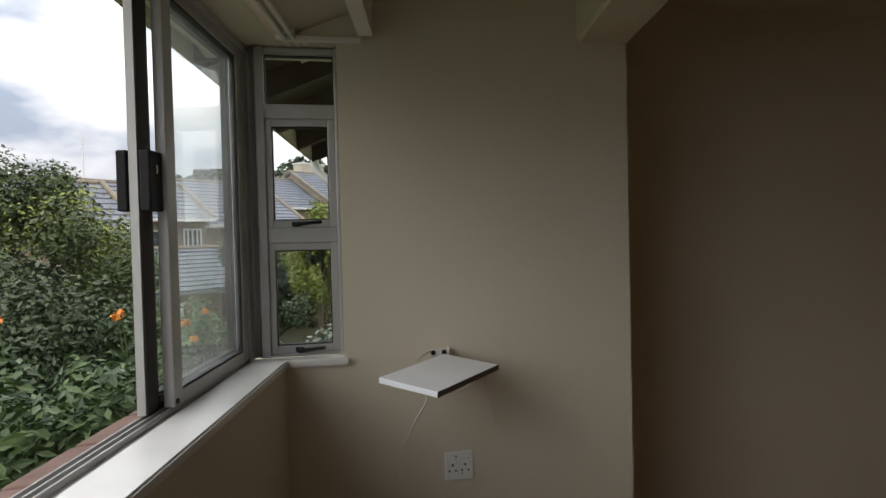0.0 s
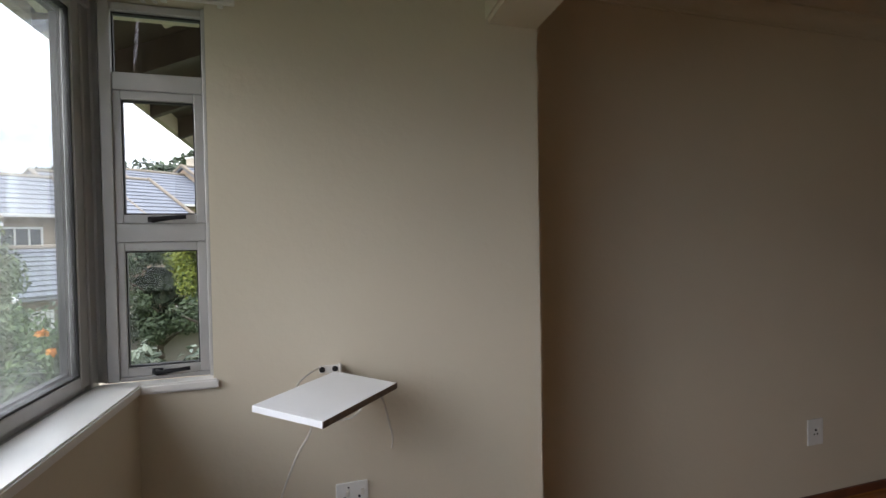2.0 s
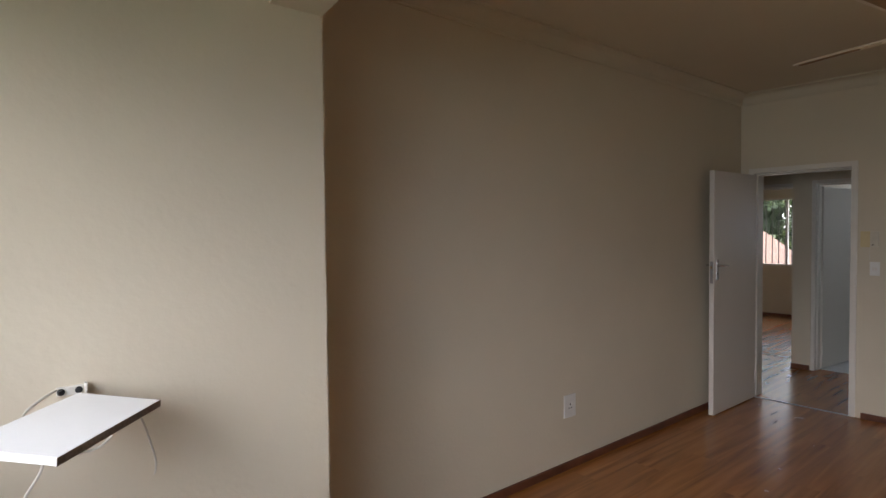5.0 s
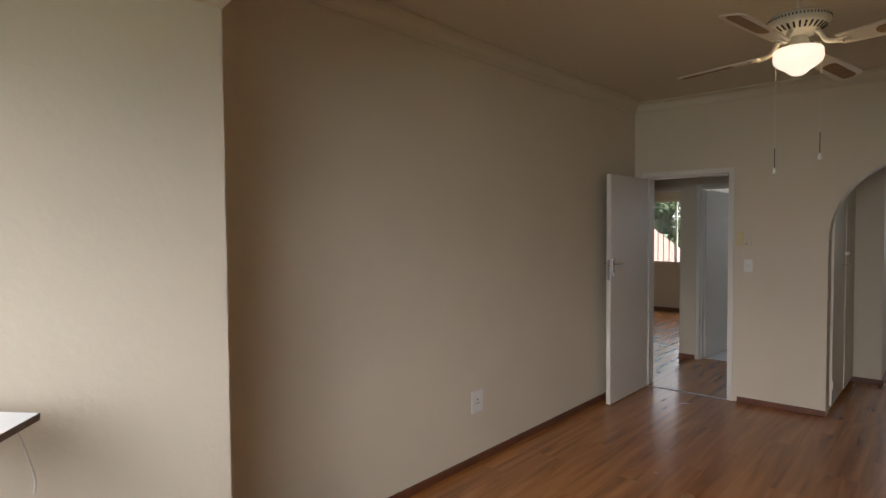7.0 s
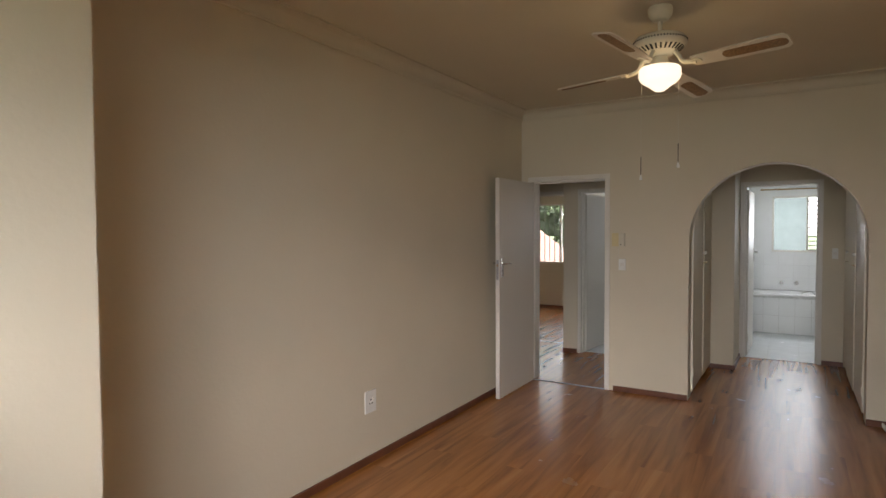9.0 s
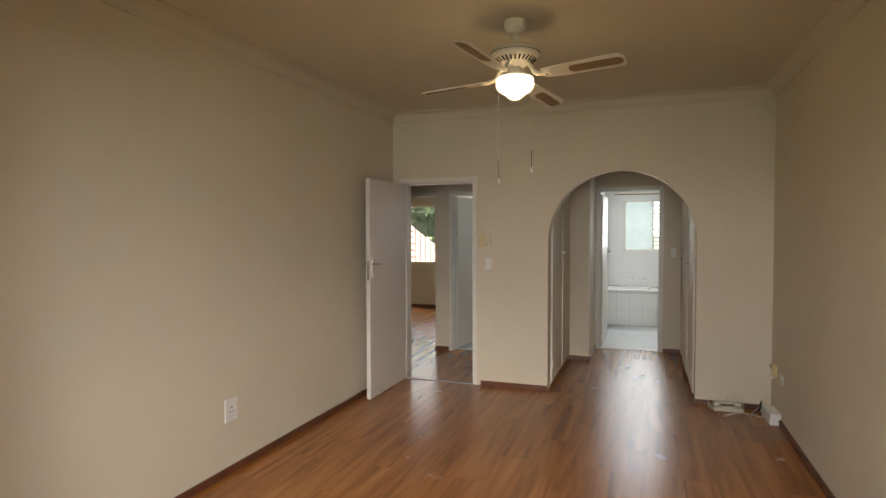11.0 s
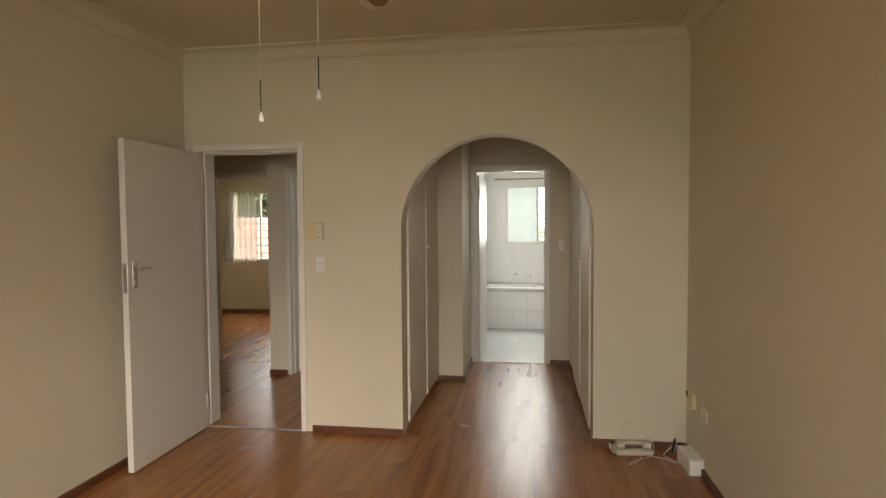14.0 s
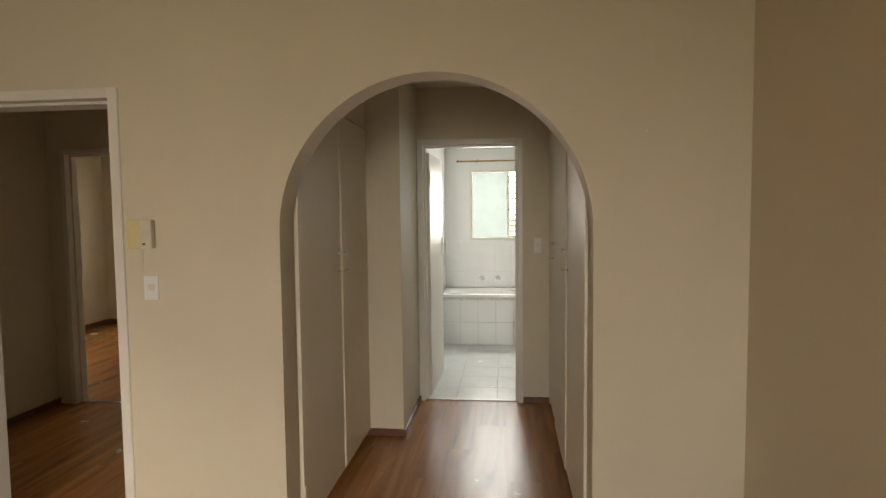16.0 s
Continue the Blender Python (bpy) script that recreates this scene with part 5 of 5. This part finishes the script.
shrub("hedge", (-2.5, 7.4, GROUND), (1.15, 0.9, 1.86), 24000, 0.044, M_LEAFH, "dense green shrub with orange flowers", 16, 60)
# dark leaves and core here stand for the shade beneath the tree
shrub("hedge", (-3.6, 7.2, GROUND), (1.2, 1.1, 1.95), 36000, 0.045, M_LEAFD, "shrub with deep shade put into its dark green leaves", 15, 160)


def flower(at, seed):
    rng = random.Random(seed)
    e = thing("flower", at, "orange trumpet flower cluster above the shrub", "flower", "orange flowers")
    part("petals", leaf_cloud(bmesh.new(), rng, (0, 0, 0), (0.036, 0.036, 0.026), 22, 0.026, 0.3, 0, 1.3), M_PETAL, e)
    st = bmesh.new()
    tube(st, spline([(0, 0, 0), (0.03, 0.02, -0.3), (0.0, 0.1, -0.8), (0.0, 0.15, -1.2)], 4), 0.005, 5)
    part("stem", st, M_LEAF, e)


for i, q in enumerate(((-1.87, 4.6, 1.04), (-1.95, 4.75, 1.0), (-1.5, 5.2, 0.73), (-1.42, 5.3, 0.95), (-1.25, 5.6, 0.62), (-1.6, 5.45, 0.84), (-1.12, 5.0, 0.5), (-2.9, 5.0, 0.98), (-1.7, 5.7, 0.8))):
    flower(q, 40 + i)


# ---- neighbouring houses ----
def roof_slab(bm, p00, p10, p11, p01, t=0.06):
    """A roof plane from its eave line (p00, p10) to its ridge line (p01, p11)."""
    q = [Vector(p) for p in (p00, p10, p11, p01)]
    lo = [bm.verts.new(p - Vector((0, 0, t))) for p in q]
    hi = [bm.verts.new(p) for p in q]
    bm.faces.new(hi)
    bm.faces.new(lo[::-1])
    for i in range(4):
        bm.faces.new((lo[i], lo[(i + 1) % 4], hi[(i + 1) % 4], hi[i]))
    bmesh.ops.recalc_face_normals(bm, faces=bm.faces[:])
    return bm


def tile_rows(bm, p00, p10, p11, p01, step=0.32, wave=0.28):
    """Courses of rolled tiles laid over a roof plane."""
    p00, p10, p11, p01 = (Vector(p) for p in (p00, p10, p11, p01))
    up = (p01 - p00)
    n = max(1, int(up.length / step))
    wid = max(1, int((p10 - p00).length / wave))
    nrm = (p10 - p00).cross(up).normalized()
    if nrm.z < 0:
        nrm = -nrm
    for j in range(n):
        a, b = j / n, (j + 1) / n
        row0, row1 = [], []
        for i in range(wid * 2 + 1):
            u = i / (wid * 2)
            h = 0.045 + (0.018 if i % 2 else 0.0)
            row0.append(bm.verts.new(p00.lerp(p10, u).lerp(p01.lerp(p11, u), a) + nrm * (h + 0.014)))
            row1.append(bm.verts.new(p00.lerp(p10, u).lerp(p01.lerp(p11, u), b) + nrm * h * 0.6))
        base = [bm.verts.new(p00.lerp(p10, i / (wid * 2)).lerp(p01.lerp(p11, i / (wid * 2)), a) + nrm * 0.032) for i in range(wid * 2 + 1)]
        for i in range(wid * 2):
            bm.faces.new((row0[i], row0[i + 1], row1[i + 1], row1[i]))
            bm.faces.new((base[i], base[i + 1], row0[i + 1], row0[i]))
    return bm


def house(at, rz, width, depth, eave, ridge, label, windows=(), front_roof=None):
    """A gabled house with its ridge along local x; local -y is the front. z from the ground."""
    e = thing("house", at, label, "house", rz=rz)
    w, d = width / 2, depth / 2
    wl_ = bmesh.new()
    out = [(-d, 0), (d, 0), (d, eave), (0, ridge - 0.12), (-d, eave)]
    a = [wl_.verts.new((-w, y, z)) for y, z in out]
    b = [wl_.verts.new((w, y, z)) for y, z in out]
    wl_.faces.new(a)
    wl_.faces.new(b[::-1])
    for i in range(5):
        wl_.faces.new((a[i], b[i], b[(i + 1) % 5], a[(i + 1) % 5]))
    bmesh.ops.recalc_face_normals(wl_, faces=wl_.faces[:])
    part("wall", wl_, M_BRICKF, e, "ochre brick walls")
    o = 0.45
    sl = (ridge - eave) / d
    ez = eave - o * sl
    f = ((-w - 0.12, -d - o, ez), (w + 0.12, -d - o, ez), (w + 0.12, 0, ridge), (-w - 0.12, 0, ridge))
    k = ((w + 0.12, d + o, ez), (-w - 0.12, d + o, ez), (-w - 0.12, 0, ridge), (w + 0.12, 0, ridge))
    rf = bmesh.new()
    roof_slab(rf, *f)
    rof = part("roof", rf, M_ROOF, e, "blue-grey tiled roof")
    part("back_slope", roof_slab(bmesh.new(), *k), M_ROOF, rof)
    tagged(part("roof_tiles", tile_rows(bmesh.new(), *f), M_ROOF, rof), kind="stuff")
    for s in (-1, 1):
        vg = bmesh.new()
        tube(vg, [(s * (w + 0.1), -d - o, ez + 0.1), (s * (w + 0.1), 0, ridge + 0.1)], 0.085, 8)
        tube(vg, [(s * (w + 0.1), 0, ridge + 0.1), (s * (w + 0.1), d + o, ez + 0.1)], 0.085, 8)
        part("verge_tiles", vg, M_RIDGE, rof, "ochre verge tiles")
    part("ridge_tiles", tube(bmesh.new(), [(-w, 0, ridge + 0.05), (w, 0, ridge + 0.05)], 0.085, 8), M_RIDGE, rof)
    part("gutter", B(-w - 0.1, w + 0.1, -d - o - 0.1, -d - o, ez - 0.08, ez + 0.03), M_WTRIM, e, "white gutter")
    for x, z, ww, hh, nb in windows:
        wf = bmesh.new()
        for q in ((x, x + 0.07, z, z + hh), (x + ww - 0.07, x + ww, z, z + hh)):
            box(wf, q[0], q[1], -d - 0.05, -d + 0.02, q[2], q[3])
        for q in ((z, z + 0.07), (z + hh - 0.07, z + hh)):
            box(wf, x + 0.07, x + ww - 0.07, -d - 0.05, -d + 0.02, q[0], q[1])
        for i in range(1, nb):
            xx = x + ww * i / nb
            box(wf, xx - 0.03, xx + 0.03, -d - 0.05, -d + 0.02, z + 0.07, z + hh - 0.07)
        wi = part("window", wf, M_WTRIM, e, "white window frame")
        part("pane", B(x + 0.05, x + ww - 0.05, -d - 0.02, -d + 0.03, z + 0.05, z + hh - 0.05), M_WGLASS, wi)
    return e


# a stepped row of two-storey houses, with a lower tiled outbuilding in front
HOUSE_TURN = 43.0


def row_house(apex, width, depth, windows, label):
    """A house whose ridge ends at apex (world); its front faces the garden."""
    c, sn = math.cos(radians(HOUSE_TURN)), math.sin(radians(HOUSE_TURN))
    w = width / 2 + 0.12
    ridge = apex[2] - GROUND
    house((apex[0] - w * c, apex[1] - w * sn, GROUND), HOUSE_TURN, width, depth, ridge - 0.59 * depth / 2, ridge, label, windows)


row_house((-7.5, 19.9, 3.45), 5.0, 3.9, [(0.9, 3.2, 1.0, 0.9, 2)], "two-storey ochre brick house with blue-grey tiled roof")
row_house((-6.5, 25.3, 3.85), 5.4, 3.9, [(-1.6, 4.1, 0.8, 0.7, 2), (-0.35, 4.1, 1.7, 0.7, 4), (1.75, 3.95, 0.75, 0.9, 4)], "two-storey ochre brick house with blue-grey tiled roof")
row_house((-5.0, 28.6, 3.63), 4.6, 3.9, [(0.6, 4.1, 0.9, 0.7, 2)], "ochre brick house with blue-grey tiled roof")
row_house((-4.0, 31.0, 4.36), 5.0, 6.2, [], "ochre brick house with blue-grey tiled roof")
row_house((-2.2, 36.0, 5.08), 4.6, 5.2, [], "ochre brick house with blue-grey tiled roof")
row_house((0.9, 39.0, 5.58), 5.0, 6.0, [], "ochre brick house with blue-grey tiled roof")
cy_ = thing("chimney", (-1.9, 38.0, 4.2), "cream plastered chimney block among the roofs", "chimney", rz=HOUSE_TURN)
part("stack", B(-0.9, 0.9, -0.4, 0.4, -3.0, 2.1, bevel=0.02), M_PLAST, cy_)
part("coping", B(-0.96, 0.96, -0.46, 0.46, 2.1, 2.2, bevel=0.02), M_WTRIM, cy_)


def lean_to():
    e = thing("outbuilding", (-5.2, 16.8, GROUND), "low brick outbuilding with a blue-grey tiled roof and white bargeboard", "outbuilding", rz=HOUSE_TURN)
    part("wall", B(0.25, 3.2, 0.45, 2.6, 0, 2.75), M_BRICKD, e, "brown brick walls")
    f = ((0, 0, 2.9), (3.2, 0, 2.9), (3.2, 1.95, 4.1), (0, 1.95, 4.1))
    rf = bmesh.new()
    roof_slab(rf, *f)
    tile_rows(rf, *f, 0.22, 0.2)
    part("roof", rf, M_ROOF, e, "blue-grey tiled roof")
    part("bargeboard", tube(bmesh.new(), [(-0.04, -0.05, 2.86), (-0.04, 1.95, 4.1)], 0.07, 6), M_WTRIM, e, "white bargeboard")
    part("ridge_tiles", tube(bmesh.new(), [(0, 1.97, 4.14), (3.2, 1.97, 4.14)], 0.09, 8), M_RIDGE, e, "ochre ridge tiles")
    part("gable_wall", prism(bmesh.new(), [(0.3, 0), (2.6, 0), (2.6, 3.95), (1.9, 3.95), (0.3, 2.95)], 0.1, 0.24, Matrix(((0, 0, 1, 0), (1, 0, 0, 0), (0, 1, 0, 0), (0, 0, 0, 1)))), M_PLAST, e)
    gt = part("gate", B(0.1, 1.0, 0.30, 0.34, 1.0, 1.1), M_WTRIM, e, "white slatted gate")
    for i in range(8):
        part("slat", B(0.1 + i * 0.115, 0.18 + i * 0.115, 0.25, 0.29, 0.4, 2.55), M_WTRIM, gt)
    return e


lean_to()
YARD = -0.25  # the neighbouring yard lies on a terrace
setting("pavement", B(-2.9, 2.2, 13.2, 19.0, GROUND, YARD), M_PAVE, "pale paved yard")
gw = thing("garden_wall", (-1.4, 18.4, YARD), "low brown brick garden wall", "wall", rz=10)
part("wall", B(-2.2, 2.2, -0.12, 0.12, 0, 0.95), M_BRICKD, gw)
fe = thing("fence", (-1.95, 14.5, YARD), "white slatted timber fence", "fence", rz=8)
for i in range(6):
    part("slat", B(-0.35 + i * 0.12, -0.27 + i * 0.12, -0.02, 0.02, 0.0, 0.62), M_WTRIM, fe)
for z in (0.12, 0.46):
    part("rail", B(-0.4, 0.4, 0.02, 0.05, z, z + 0.08), M_WTRIM, fe)
ant = thing("aerial_mast", (-9.6, 24.0, GROUND + 6.5), "thin aerial mast on a roof", "mast")
part("mast", tube(bmesh.new(), [(0, 0, -0.1), (0, 0, 2.0)], 0.03, 6), M_WTRIM, ant)


# ---- eave of the own roof outside the windows ----
def eave():
    e = thing("roof_eave", (0, 0, 0), "dark timber roof eave with ochre fascia outside the window", "eave")
    e["kind"] = "structure"
    slope = 0.42

    def ex(y):
        return -0.91 + 0.115 * (y - 2.56)

    def slab(bm, d0, d1, y0, y1, low, high):
        """A sloping slab from d0 to d1 inward of the eave's edge."""
        v = []
        for y in (y0, y1):
            for d, h in ((d0, low), (d1, low), (d1, high), (d0, high)):
                v.append(bm.verts.new((ex(y) + d, y, 2.47 + slope * d + h)))
        for q in ((0, 1, 2, 3), (7, 6, 5, 4), (0, 4, 5, 1), (1, 5, 6, 2), (2, 6, 7, 3), (3, 7, 4, 0)):
            bm.faces.new([v[i] for i in q])
        bmesh.ops.recalc_face_normals(bm, faces=bm.faces[:])
        return bm
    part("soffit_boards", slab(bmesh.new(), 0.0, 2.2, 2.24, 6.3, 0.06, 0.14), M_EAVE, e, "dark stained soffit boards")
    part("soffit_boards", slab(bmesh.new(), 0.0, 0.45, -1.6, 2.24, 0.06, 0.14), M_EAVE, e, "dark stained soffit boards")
    part("fascia", slab(bmesh.new(), -0.03, 0.0, -1.6, 6.3, -0.06, 0.16), M_FASCIA, e, "ochre painted fascia board")
    y = 2.75
    while y < 6.3:
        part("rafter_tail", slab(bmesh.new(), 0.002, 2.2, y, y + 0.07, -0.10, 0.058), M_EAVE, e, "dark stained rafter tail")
        y += 0.85
    part("purlin", slab(bmesh.new(), 0.75, 0.82, 2.24, 6.3, -0.22, -0.10), M_EAVE, e)
    dp = bmesh.new()
    tube(dp, spline([(-0.47, 6.2, 2.45), (-0.45, 6.2, 2.3), (-0.3, 6.15, 2.15), (-0.15, 6.1, 2.05), (-0.13, 6.1, 1.7), (-0.13, 6.1, GROUND)], 5), 0.045, 10)
    part("downpipe", dp, M_WTRIM, e, "white rainwater downpipe", True)
    return e


eave()

# roofs and trees seen from the rear windows
tr_h = thing("terracotta_roof", (16.2, 8.1, GROUND - 0.62), "house with a terracotta tiled roof beyond the barred window", "house", rz=-90)
part("wall", B(-2.2, 2.2, -2.0, 2.0, 0, 3.6), M_PLAST, tr_h)
rf = bmesh.new()
pl_ = ((-2.6, -2.4, 3.4), (2.6, -2.4, 3.4), (1.4, 0, 5.0), (-1.4, 0, 5.0))
roof_slab(rf, *pl_)
tile_rows(rf, *pl_)
roof_slab(rf, (2.6, -2.4, 3.4), (2.6, 2.4, 3.4), (1.4, 0, 5.0), (1.4, 0, 5.0001))
roof_slab(rf, (-2.6, 2.4, 3.4), (-2.6, -2.4, 3.4), (-1.4, 0, 5.0), (-1.4, 0, 5.0001))
part("roof", rf, M_TERRA, tr_h, "terracotta tiled roof")
tree((21.0, 8.6, GROUND), 7.6, (2.6, 2.6, 2.8), M_LEAF, 6000, 0.14, "leafy tree beyond the barred window", 21, 0.2)

plank_floor()
